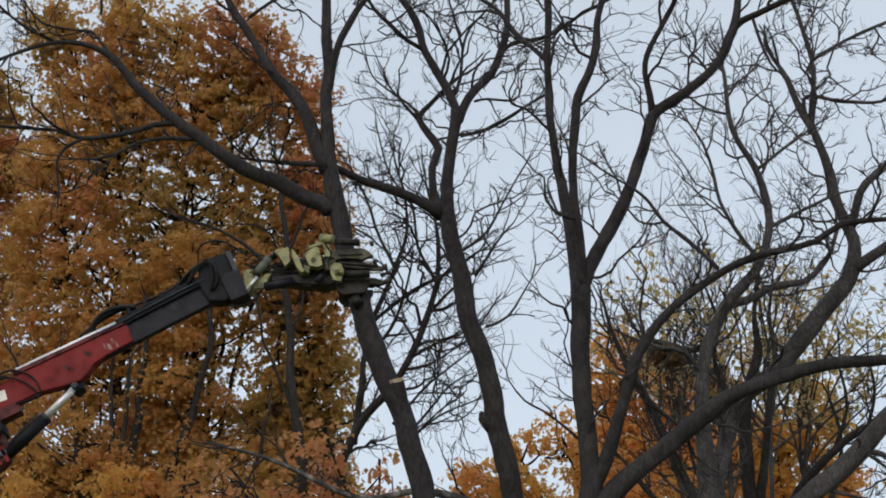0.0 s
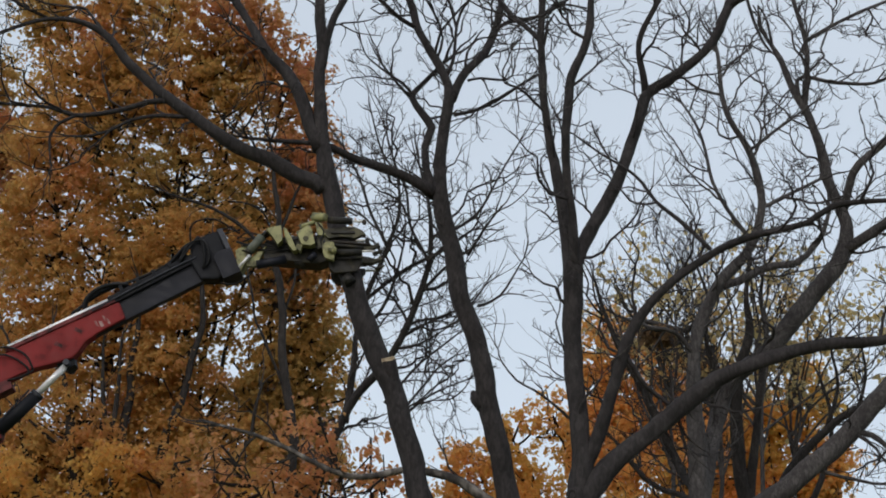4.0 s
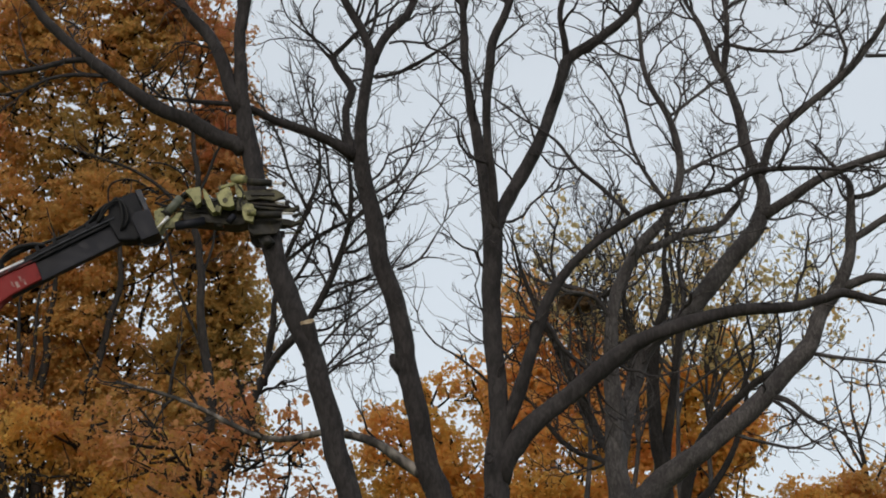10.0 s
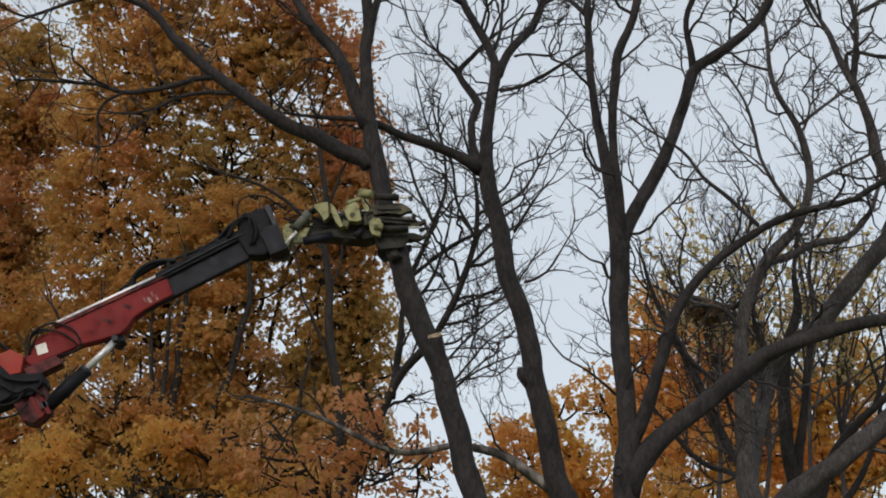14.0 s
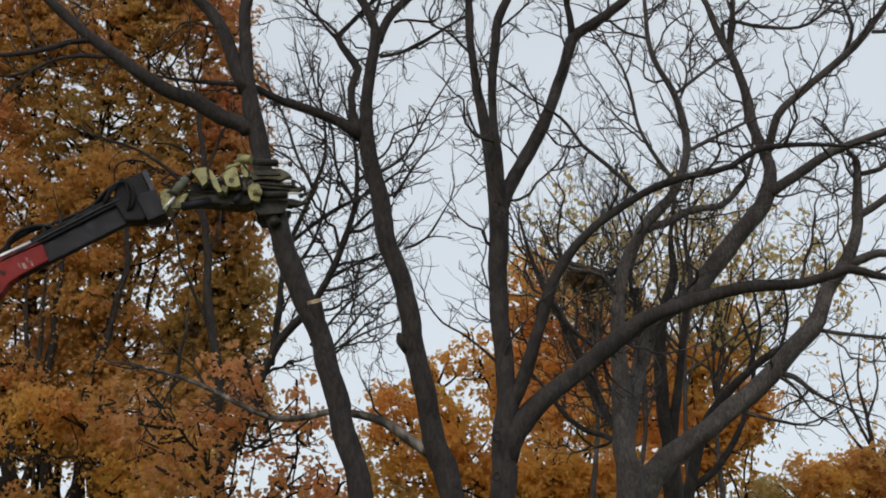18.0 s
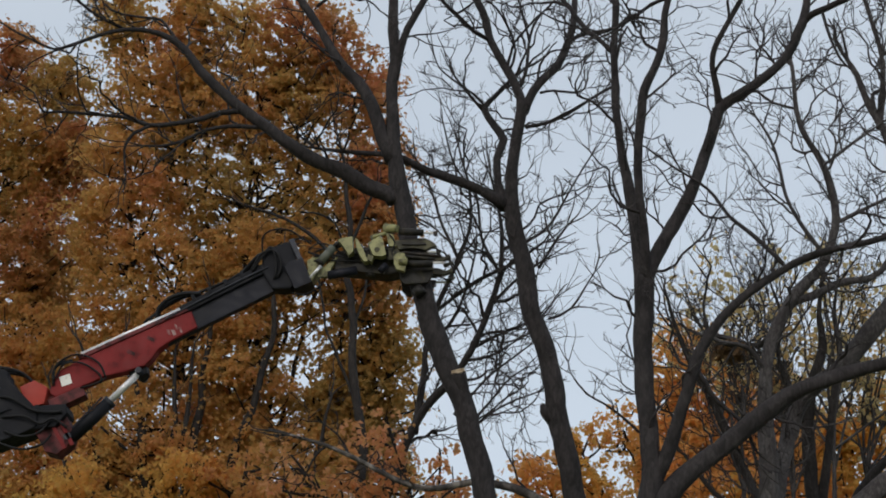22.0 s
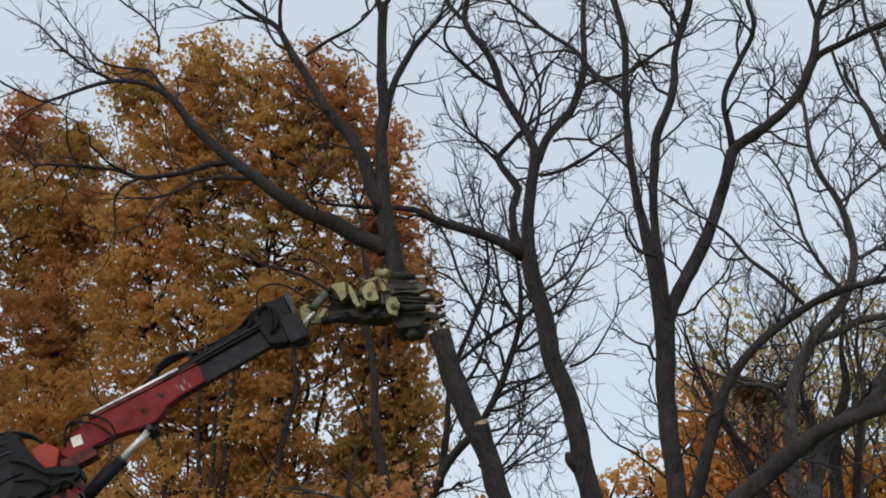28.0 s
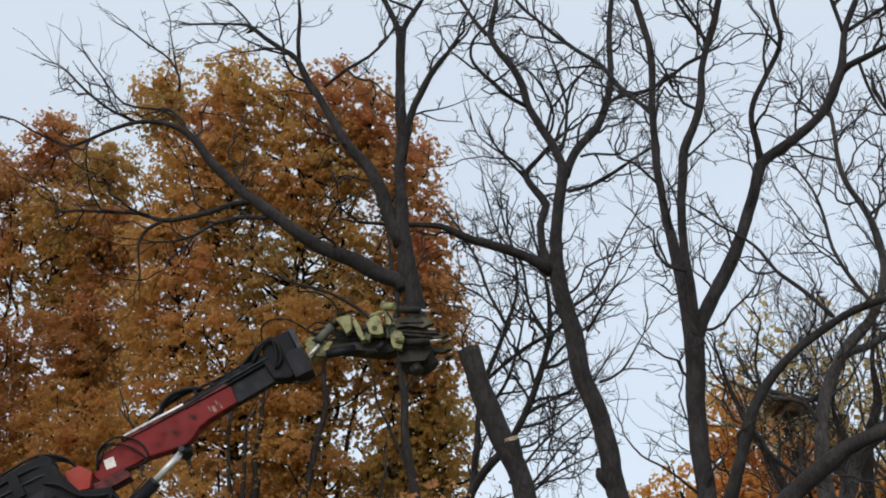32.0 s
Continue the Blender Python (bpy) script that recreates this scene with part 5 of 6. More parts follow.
crown_tree("maple_tree", (-8.6, 36.6, 0), [
    (-12.4, 36.2, 10.4, 1.7, 1.3, 1.5, 60, LEAF_ORANGE), (-10.0, 36.4, 10.6, 1.4, 1.3, 1.0, 36), (-6.3, 36.3, 11.3, 1.2, 1.2, 0.9, 36, LEAF_ORANGE), (-5.2, 36.3, 10.0, 1.3, 1.2, 1.2, 50), (-7.6, 36.2, 11.2, 0.9, 1.1, 0.7, 24), (-8.4, 36.2, 8.6, 1.8, 1.4, 1.2, 60, LEAF_ORANGE), (-8.2, 36.3, 9.7, 1.5, 1.2, 0.6, 22, LEAF_OLIVE), (-5.0, 36.4, 8.2, 1.6, 1.3, 1.2, 60)],
    LEAF_GOLD, "low bright maple with yellow and orange leaves", 27, trunk=0.16, fork=3.5, gaps=-0.15)
crown_tree("maple_tree", (3.6, 45, 0), [
    (-0.35, 45, 13.5, 0.75, 1.0, 1.0, 24, LEAF_BROWN), (0.75, 45, 14.1, 0.85, 1.0, 1.15, 34), (1.75, 45, 15.2, 0.6, 0.9, 0.8, 14, LEAF_BROWN), (2.5, 45, 14.2, 1.0, 1.0, 1.1, 34, LEAF_BROWN),
    (-0.2, 44.6, 11.7, 1.1, 1.1, 1.1, 34), (1.3, 44.5, 12.2, 1.6, 1.2, 1.5, 130), (3.5, 44, 11.2, 1.7, 1.2, 1.2, 150), (5.3, 44, 11.2, 1.4, 1.2, 1.2, 110), (4.3, 44.5, 11.6, 1.5, 1.0, 0.9, 60), (3.6, 45, 13.2, 1.0, 1.0, 0.8, 34, LEAF_BROWN), (5.2, 45, 13.2, 1.0, 1.0, 0.8, 30)],
    LEAF_GOLD, "golden orange maple behind bare trunks", 24, per=60, gaps=-0.6, dense=1.35, specks=-0.10, size=0.115)
crown_tree("maple_tree", (4.6, 47, 0), [
    (3.5, 47, 17.4, 0.8, 1.0, 1.6, 60), (4.7, 47, 16.9, 1.1, 1.0, 1.7, 80), (3.5, 47, 15.0, 1.2, 1.1, 1.4, 80), (5.6, 47, 15.0, 1.2, 1.0, 1.5, 70), (7.0, 47, 14.6, 1.1, 1.0, 1.5, 50), (6.2, 47, 16.6, 0.9, 1.0, 1.0, 16)],
    LEAF_BROWN, "slender maple with thin brown and orange leaves", 28, per=44, reach=0.38, size=0.125, trunk=0.12, fork=6, dense=2.3, specks=-0.12)
crown_tree("maple_tree", (8.6, 44, 0), [
    (8.35, 44, 15.2, 0.8, 0.5, 1.1, 34, LEAF_GOLD), (7.1, 44, 14.7, 0.7, 0.5, 0.9, 22, LEAF_GOLD), (8.7, 44, 13.4, 0.8, 0.5, 0.9, 34), (7.7, 44, 13.9, 0.8, 0.5, 1.1, 26, LEAF_GOLD), (8.0, 44, 12.1, 1.1, 0.5, 0.9, 40, LEAF_GOLD), (7.0, 44, 12.4, 1.0, 0.5, 1.0, 34), (6.0, 44, 13.6, 0.9, 0.5, 1.2, 28)],
    LEAF_BROWN, "half-bare maple with orange brown leaves", 25, per=26, reach=0.36, size=0.15, trunk=0.11, fork=8, dense=2.6, specks=-0.14, shoots=4)
crown_tree("maple_tree", (13.5, 46, 0), [
    (9.2, 45, 11.2, 1.0, 1.1, 0.8, 22, LEAF_LIME), (10.7, 45, 11.4, 1.1, 1.2, 0.95, 60), (12.4, 45, 11.6, 1.2, 1.4, 1.2, 80, LEAF_ORANGE), (14.2, 45, 12.2, 1.2, 1.4, 1.6, 56), (16.4, 45, 11.4, 1.8, 1.6, 1.6, 70)],
    LEAF_GOLD, "low maple with yellow and orange leaves", 26, fork=7)


def sparse_tree(name, base, top, reach, label, seed, leaf_mat, n_leaf, lean=0.0):
    """Vase-shaped fine-branched tree with few pale leaves left."""
    rng = np.random.default_rng(seed)
    tree = new_tree(name, base, BARK_GREY, label, "tree", "autumn trees")
    bx, by, _ = base
    sway = rng.normal(0, 0.25, 2)
    limb(tree, "trunk", [(bx, by, 0, 0.11), (bx + sway[0], by, 4, 0.09), (bx + sway[1], by, 8, 0.07), (bx + 0.1, by, 11, 0.045), (bx + 0.1 - sway[0] + 0.4 * lean, by, 13, 0.028), (bx + lean, by, top - 0.6, 0.01)])
    for k in range(10):
        e = (2 * (k + rng.uniform(0, 1)) / 10 - 1) * reach + lean
        z0 = rng.uniform(11.0, 13.0)
        z1 = top - 2.4 * ((e - lean) / reach) ** 2 - rng.uniform(0, 0.9)
        dy = rng.uniform(-1.5, 1.5)
        h = z1 - z0
        w = rng.normal(0, 0.2, 3)
        limb(tree, "limb", [(bx + 0.1, by, z0, 0.03), (bx + e * 0.28 + w[0], by + dy * 0.3, z0 + h * 0.3, 0.025), (bx + e * 0.6 + w[1], by + dy * 0.7, z0 + h * 0.6, 0.019), (bx + e * 0.88 + w[2], by + dy, z0 + h * 0.86, 0.013), (bx + e, by + dy, z1, 0.007)], 0.1)
    boughs(tree, seed + 50, 0.62, (0.7, 1.6), (0.006, 0.026), 0.05, 1, 0.013)
    tips = twigs(tree, seed, 0.24, (0.35, 0.9), 0.026, 0.010, 0.06, 3, 1, skip=1)
    pts = []
    for _ in range(n_leaf):
        t = tips[rng.integers(len(tips))]
        q = t[rng.integers(len(t) // 2, len(t)), :3]
        if rng.random() < abs(q[2] - 14.2) / 2.1:
            continue
        pts.append(q + rng.normal(0, 0.05, 3))
    leaves(tree, "leaves", np.array(pts), 0.125, leaf_mat, seed + 7)
    return tree


sparse_tree("ash_tree", (5.6, 35, 0), 16.7, 2.9, "fine-branched tree with only a few yellow-green leaves", 31, LEAF_LIME, 2000)
sparse_tree("ash_tree", (3.9, 35.8, 0), 16.3, 1.5, "fine-branched tree with only a few yellow-green leaves", 33, LEAF_LIME, 900)
sparse_tree("ash_tree", (5.0, 36.6, 0), 17.4, 2.1, "fine-branched tree with only a few yellow-green leaves", 34, LEAF_LIME, 700)
sparse_tree("ash_tree", (6.5, 36.5, 0), 16.3, 2.2, "fine-branched tree with only a few yellow-green leaves", 32, LEAF_LIME, 2300, 1.3)


rng_s = np.random.default_rng(36)
leaves(SPROUT, "leaves", np.array([t[rng_s.integers(1, len(t)), :3] + rng_s.normal(0, 0.09, 3) for t in sprout_tips for _ in range(2)]), 0.12, LEAF_BROWN, 37)


# ---- squirrel nest in the branches ----
def leaf_nest(at, radius, seed):
    rng = np.random.default_rng(seed)
    root = dict(root=tagged(new("squirrel_nest"), "dark untidy clump of dead leaves and twigs in a fork", "nest"), base=np.array(at, float))
    root["root"].location = at
    v = rng.normal(0, 1, (300, 3))
    v /= np.linalg.norm(v, axis=1)[:, None]
    v *= (rng.uniform(0, 1, 300) ** 0.5)[:, None]
    leaves(root, "dead_leaves", np.array(at) + v * np.array((radius * 1.15, radius * 0.8, radius * 0.6)), 0.115, DEAD_LEAF, seed)
    verts, faces = [], []
    for _ in range(46):
        a = rng.normal(0, 0.5, 3) * np.array((radius, radius, radius * 0.4))
        b = a + rng.normal(0, 0.6, 3) * np.array((radius, radius, radius * 0.35))
        tube(spline([(*a, 0.008), (*((a + b) / 2 + rng.normal(0, 0.05, 3)), 0.007), (*b, 0.004)], 0.1), 3, verts, faces)
    tagged(under(mesh_object("sticks", verts, faces, TWIG), root["root"]), kind="stuff")


leaf_nest(NEST_PLACE, 0.34, 41)


# ---- crane: boom space has x along the jib, z across it ----
PIVOT = Vector((-7.22, 25.19, 9.69))
TILT = -27.86
crane = tagged(new("knuckle_boom_crane"), "red and black hydraulic knuckle boom crane reaching into the trees", "crane")
crane.location = PIVOT
crane.rotation_euler = (0, radians(TILT), 0)

# red jib, a welded box with a flared root
jib = part("jib", slab([(-0.30, -0.06), (-0.08, 0.19), (0.35, 0.21), (1.2, 0.21), (2.12, 0.16), (2.10, -0.13), (1.62, -0.15), (1.42, -0.19), (1.28, -0.28), (1.14, -0.33), (0.85, -0.28), (0.55, -0.21), (0.16, -0.20), (-0.24, -0.18)], -0.19, 0.02, 0.025), RED_PAINT, crane, "worn red painted box jib")
part("side_rib", slab([(-0.36, -0.17), (0.14, -0.19), (0.19, -0.24), (0.18, -0.35), (-0.36, -0.35)], -0.20, 0.04), DIRTY_RED, jib)
part("sticker", slab([(-0.09, -0.07), (0.07, -0.09), (0.09, 0.07), (-0.07, 0.09)], -0.197, -0.188, 0.002), WHITE, jib, "square white sticker")
for bx, bz, bw in ((1.66, 0.0, 0.035), (1.72, -0.04, 0.05), (1.80, 0.02, 0.03), (1.84, -0.05, 0.03)):
    part("faded_mark", slab([(bx, bz - 0.05), (bx + bw, bz - 0.06), (bx + bw, bz + 0.03), (bx, bz + 0.05)], -0.194, -0.189, 0.001), FADED, jib, "worn pale decal")
for bx, bz in ((0.98, -0.02), (1.33, 0.05)):
    part("grease_mark", slab([(bx, bz), (bx + 0.09, bz - 0.1), (bx + 0.12, bz - 0.06), (bx + 0.05, bz + 0.04)], -0.1935, -0.189, 0.001), DIRTY_RED, jib)
part("top_flange", slab([(0.30, 0.205), (2.08, 0.17), (2.06, 0.235), (0.30, 0.262)], -0.215, 0.05, 0.008), DIRTY_RED, jib, "dark grimy top flange")
part("rod", rod((0.36, -0.16, 0.285), (2.0, -0.16, 0.262), 0.03), CHROME, jib, "bright extension cylinder rod")
part("rod_clamp", box(bmesh.new(), 0.32, 0.42, -0.12, 0.0, 0.17, 0.31), BLACK_PAINT, jib)
part("pin_bracket", slab([(0.86, -0.24), (1.18, -0.26), (1.14, -0.42), (1.0, -0.45)], -0.12, 0.12), BLACK_PAINT, jib)
part("pin", rod((1.04, -0.24, -0.37), (1.04, 0.24, -0.37), 0.05), STEEL_GREY, jib)
hose("hose", [(-0.16, -0.22, 0.05), (-0.06, -0.26, 0.24), (0.2, -0.26, 0.30), (0.4, -0.25, 0.21), (0.55, -0.24, 0.0), (0.56, -0.22, -0.25)], 0.016, jib)
hose("hose", [(-0.12, -0.22, 0.08), (0.05, -0.25, 0.22), (0.25, -0.25, 0.17), (0.4, -0.24, 0.02), (0.5, -0.23, -0.2), (0.45, -0.22, -0.3)], 0.015, jib)
hose("hose", [(-0.2, -0.2, 0.0), (-0.1, -0.24, 0.2), (0.05, -0.22, 0.27), (0.2, -0.18, 0.25)], 0.022, jib)
hose("hose", [(0.16, -0.21, -0.22), (0.35, -0.23, -0.27), (0.56, -0.22, -0.26)], 0.014, jib)
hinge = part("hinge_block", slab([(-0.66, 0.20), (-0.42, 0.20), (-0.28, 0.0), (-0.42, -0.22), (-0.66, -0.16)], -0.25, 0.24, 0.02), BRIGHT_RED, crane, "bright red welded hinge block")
part("hinge_pin", rod((-0.55, -0.25, -0.24), (-0.55, 0.25, -0.24), 0.07), BLACK_PAINT, hinge)
linkage = part("linkage", slab([(-0.72, -0.42), (-0.2, -0.5), (-0.2, -0.8), (-0.28, -0.92), (-0.55, -1.0), (-0.69, -0.88)], -0.16, 0.16, 0.02), DIRTY_RED, crane, "dirty red linkage plates under the hinge")
for lx in (-0.46, -0.34):
    part("link_rib", slab([(lx, -0.55), (lx + 0.05, -0.55), (lx + 0.09, -0.98), (lx + 0.03, -0.98)], -0.20, -0.155, 0.006), RED_PAINT, linkage)
part("link_plate", slab([(-0.70, -0.14), (-0.40, -0.24), (-0.13, -0.36), (-0.16, -0.5), (-0.4, -0.62), (-0.75, -0.5)], -0.24, 0.22, 0.02), BLACK_PAINT, linkage)
part("link_pin", rod((-0.30, -0.2, -0.82), (-0.30, 0.2, -0.82), 0.06), STEEL_GREY, linkage)
cylinder = part("jib_cylinder", rod((-0.26, -0.08, -0.83), (0.46, -0.08, -0.575), 0.098), BLACK_PAINT, crane, "black hydraulic lift cylinder")
part("piston_rod", rod((0.44, -0.1, -0.58), (1.04, -0.1, -0.36), 0.052), CHROME, cylinder, "chromed piston rod")
part("gland", rod((0.42, -0.08, -0.59), (0.48, -0.08, -0.567), 0.104), STEEL_GREY, cylinder)
hose("pipe", [(-0.25, -0.1, -0.72), (0.1, -0.1, -0.58), (0.38, -0.1, -0.46)], 0.014, cylinder, STEEL_GREY)
# black main boom that carries the jib, down to its column
boom = part("main_boom", slab([(-0.76, 0.46), (-0.95, 0.52), (-1.40, 0.52), (-4.0, 0.46), (-14.0, 0.2), (-14.0, -0.45), (-4.0, -0.50), (-1.95, -0.47), (-1.40, -0.45), (-0.84, -0.50), (-0.66, -0.50), (-0.55, -0.30), (-0.58, -0.14), (-0.72, 0.24)], -0.265, 0.24, 0.02), BLACK_PAINT, crane, "grimy black main boom with pipes along it")
part("cover_plate", slab([(-0.74, 0.52), (-0.84, 0.66), (-1.36, 0.66), (-3.4, 0.60), (-3.4, 0.30), (-1.3, 0.30), (-0.80, 0.28)], -0.20, 0.16, 0.015), BLACK_PAINT, boom)
part("side_plate", slab([(-1.02, 0.12), (-2.9, 0.10), (-2.9, -0.42), (-1.45, -0.40), (-1.12, -0.22)], -0.27, -0.235, 0.006), BLUE_BLACK, boom)
for k, (z, r, mat) in enumerate(((0.50, 0.024, BLACK_PAINT), (0.33, 0.02, STEEL_GREY), (-0.06, 0.02, BLACK_PAINT))):
    hose("pipe", [(-5.0, -0.28, z - 0.03), (-3.0, -0.285, z), (-1.6, -0.285, z + 0.01), (-1.1 + 0.05 * k, -0.275, z), (-0.92 + 0.03 * k, -0.24, z - 0.03)], r, boom, mat)
for k in range(3):
    part("pipe_clamp", box(bmesh.new(), -1.45 - 0.62 * k, -1.29 - 0.62 * k, -0.325, -0.24, 0.16, 0.57, 0.008), BLACK_PAINT, boom)
for k in range(3):
    hose("hose", [(-3.0, -0.1 + 0.1 * k, 0.62), (-1.6, -0.1 + 0.1 * k, 0.72), (-0.95, -0.1 + 0.1 * k, 0.72 - 0.02 * k), (-0.6, -0.1 + 0.1 * k, 0.5), (-0.45, -0.1 + 0.1 * k, 0.22)], 0.022, boom)
# slack hoses that hang between the boom and the linkage
for k, drop in enumerate((0.05, 0.38)):
    hose("hose", [(-1.0 - 0.06 * k, -0.27, 0.25 - drop), (-0.80 + 0.05 * (k % 2), -0.33 - 0.01 * k, 0.08 - drop), (-0.62 + 0.04 * k, -0.32, -0.20 - 0.8 * drop), (-0.42 + 0.04 * k, -0.29, -0.36 - 0.4 * drop), (-0.22 - 0.03 * k, -0.26, -0.42 - 0.8 * drop)], 0.023 - 0.002 * k, boom)
hose("hose", [(-1.1, -0.28, -0.36), (-0.9, -0.32, -0.56), (-0.66, -0.30, -0.62), (-0.45, -0.26, -0.52)], 0.02, boom)
hose("hose", [(-1.3, -0.28, -0.42), (-1.0, -0.31, -0.72), (-0.7, -0.28, -0.80), (-0.5, -0.22, -0.7)], 0.018, boom)
# black extension with its hose carrier and head box
ext = part("extension", slab([(0.9, 0.14), (3.55, 0.21), (3.55, -0.12), (0.9, -0.17)], -0.145, -0.01, 0.02), BLUE_BLACK, crane, "blue-black telescopic extension of the jib")
part("top_rail", slab([(1.98, 0.30), (3.5, 0.36), (3.5, 0.20), (1.98, 0.16)], -0.20, 0.02, 0.015), BLACK_PAINT, ext)
for k in range(5):
    part("hose_clamp", box(bmesh.new(), 2.2 + 0.27 * k, 2.26 + 0.27 * k, -0.21, 0.03, 0.28, 0.385, 0.008), BLACK_PAINT, ext)
hose("pipe", [(1.7, -0.215, 0.20), (2.4, -0.215, 0.235), (3.1, -0.215, 0.255), (3.45, -0.22, 0.25)], 0.016, ext, STEEL_GREY)
part("head_box", slab([(3.34, 0.22), (3.42, 0.42), (3.54, 0.54), (3.92, 0.50), (3.88, 0.10), (3.80, -0.16), (3.60, -0.22), (3.36, -0.10)], -0.22, 0.06, 0.03), BLACK_PAINT, ext, "black box-shaped boom end")
part("end_plate", slab([(3.91, 0.51), (4.00, 0.49), (3.97, 0.10), (3.90, 0.08)], -0.25, 0.08, 0.008), STEEL_GREY, ext, "grey steel end plate")
part("end_block", slab([(3.67, 0.10), (3.76, 0.16), (3.98, 0.12), (3.95, -0.31), (3.66, -0.29)], -0.30, 0.06, 0.012), BLUE_BLACK, ext, "blue-black end block")
for k in range(2):
    hose("hose", [(3.2, -0.22, 0.30 + 0.02 * k), (3.42 + 0.02 * k, -0.27 - 0.01 * k, 0.42 + 0.05 * k), (3.62 + 0.03 * k, -0.28, 0.50 - 0.08 * k), (3.58 + 0.06 * k, -0.27, 0.22 - 0.06 * k), (3.46 + 0.05 * k, -0.25, 0.02)], 0.020, ext)
for k in range(3):
    hose("hose", [(1.75, -0.1 + 0.07 * k, 0.30), (1.6 - 0.1 * k, -0.1 + 0.07 * k, 0.36 + 0.02 * k), (1.95, -0.1 + 0.07 * k, 0.46 + 0.02 * k), (2.5, -0.1 + 0.07 * k, 0.40 + 0.03 * k), (3.0, -0.1 + 0.07 * k, 0.40), (3.4, -0.1 + 0.07 * k, 0.55), (3.7, -0.1 + 0.07 * k, 0.5)], 0.022, ext)
for k in range(2):
    hose("hose", [(2.35, -0.14 + 0.09 * k, 0.36), (2.15, -0.17 + 0.09 * k, 0.46), (1.90, -0.17 + 0.09 * k, 0.50 - 0.03 * k), (1.68, -0.16 + 0.08 * k, 0.42), (1.60, -0.12 + 0.08 * k, 0.28)], 0.034, ext)
hose("hose", [(3.4, -0.2, 0.3), (3.6, -0.3, 0.72), (3.95, -0.28, 0.66), (4.2, -0.2, 0.30)], 0.014, ext)
hose("hose", [(3.6, -0.2, -0.3), (3.8, -0.28, -0.45), (4.1, -0.26, -0.38), (4.2, -0.2, -0.15)], 0.014, ext)
# the column it all stands on
cosT, sinT = math.cos(radians(-TILT)), math.sin(radians(-TILT))
foot_x = -13.6
wx, wz = PIVOT.x + foot_x * cosT, PIVOT.z + foot_x * sinT
column = tagged(new("crane_column"), "black steel crane column on a plate on the ground", "crane base")
column.location = (wx, PIVOT.y, 0)
part("post", box(bmesh.new(), -0.3, 0.3, -0.42, -0.28, 0.1, wz + 0.3, 0.03), BLACK_PAINT, column)
part("post", box(bmesh.new(), -0.3, 0.3, 0.28, 0.42, 0.1, wz + 0.3, 0.03), BLACK_PAINT, column)
part("base_plate", box(bmesh.new(), -1.2, 1.2, -1.2, 1.2, 0, 0.12, 0.02), STEEL_GREY, column)

# ---- grapple saw: its own space starts at the gripped stem ----
GRIP = Vector((-2.403, 25.0, 12.543))
OFF = Vector((-2.325, 25.0, 11.646)) - GRIP
head = tagged(new("grapple_saw"), "yellow-green and dark steel grapple saw gripping the cut stem", "grapple saw")
head.location = GRIP


def hp(x, y, z):
    return (x + OFF.x, y, z + OFF.z)


def plate(name, outline, y0, y1, mat, parent=None, label="", bevel=0.012):
    return part(name, slab([(x + OFF.x, z + OFF.z) for x, z in outline], y0, y1, bevel), mat, parent or head, label)


link = plate("link", [(-1.36, -0.05), (-1.26, 0.01), (-1.14, 0.03), (-1.15, -0.17), (-1.26, -0.38), (-1.33, -0.24)], -0.14, 0.14, LIME_PAINT, None, "yellow-green swivel link")
plate("link_rib", [(-1.17, -0.24), (-0.88, 0.0), (-0.93, -0.12), (-1.03, -0.34), (-1.17, -0.34)], -0.20, -0.12, LIME_PAINT, link)
part("pin_rod", rod(hp(-1.27, -0.26, -0.38), hp(-1.12, -0.26, -0.18), 0.024), CHROME, link, "bright pin")
tilt = part("tilt_cylinder", rod(hp(-1.16, -0.24, -0.15), hp(-0.95, -0.24, 0.13), 0.068), GREEN_GREY, head, "grey-green tilt cylinder")
part("gland", rod(hp(-1.16, -0.24, -0.15), hp(-1.13, -0.24, -0.11), 0.074), DARK_STEEL, tilt)
part("tilt_rod", rod(hp(-0.95, -0.24, 0.13), hp(-0.86, -0.24, 0.22), 0.035), DARK_STEEL, tilt)
part("lower_cylinder", rod(hp(-1.02, -0.18, -0.31), hp(-0.58, -0.18, -0.22), 0.068), BLUE_BLACK, head, "blue-black lower cylinder")
body = plate("body", [(-0.92, 0.08), (-0.60, 0.16), (0.10, 0.20), (0.14, -0.20), (-0.10, -0.28), (-0.5, -0.24), (-0.92, -0.20)], -0.16, 0.16, DARK_STEEL, None, "oily dark steel saw body")
plate("cheek", [(-0.88, 0.20), (-0.82, 0.24), (-0.66, 0.27), (-0.63, 0.03), (-0.70, -0.04), (-0.76, 0.06), (-0.81, 0.13)], -0.34, -0.16, LIME_PAINT, body, "scuffed yellow-green cheek plate", 0.006)
plate("cheek", [(-0.62, 0.24), (-0.57, 0.20), (-0.50, 0.08), (-0.40, -0.14), (-0.46, -0.15), (-0.53, -0.06), (-0.59, 0.08)], -0.36, -0.20, LIME_PAINT, body, "curved yellow-green bracket", 0.006)
plate("cheek", [(-0.42, 0.14), (-0.24, 0.25), (-0.19, 0.20), (-0.13, -0.05), (-0.20, -0.08), (-0.33, -0.06)], -0.40, -0.24, LIME_PAINT, body, "scuffed yellow-green cheek plate", 0.006)
part("bore", rod(hp(-0.27, -0.408, 0.03), hp(-0.27, -0.38, 0.03), 0.042, None, 12, 0.004), OLIVE, body, "dark bolt hole")
plate("lug", [(-0.41, -0.03), (-0.32, -0.06), (-0.35, -0.16), (-0.42, -0.11)], -0.36, -0.24, LIME_PAINT, body, "", 0.006)
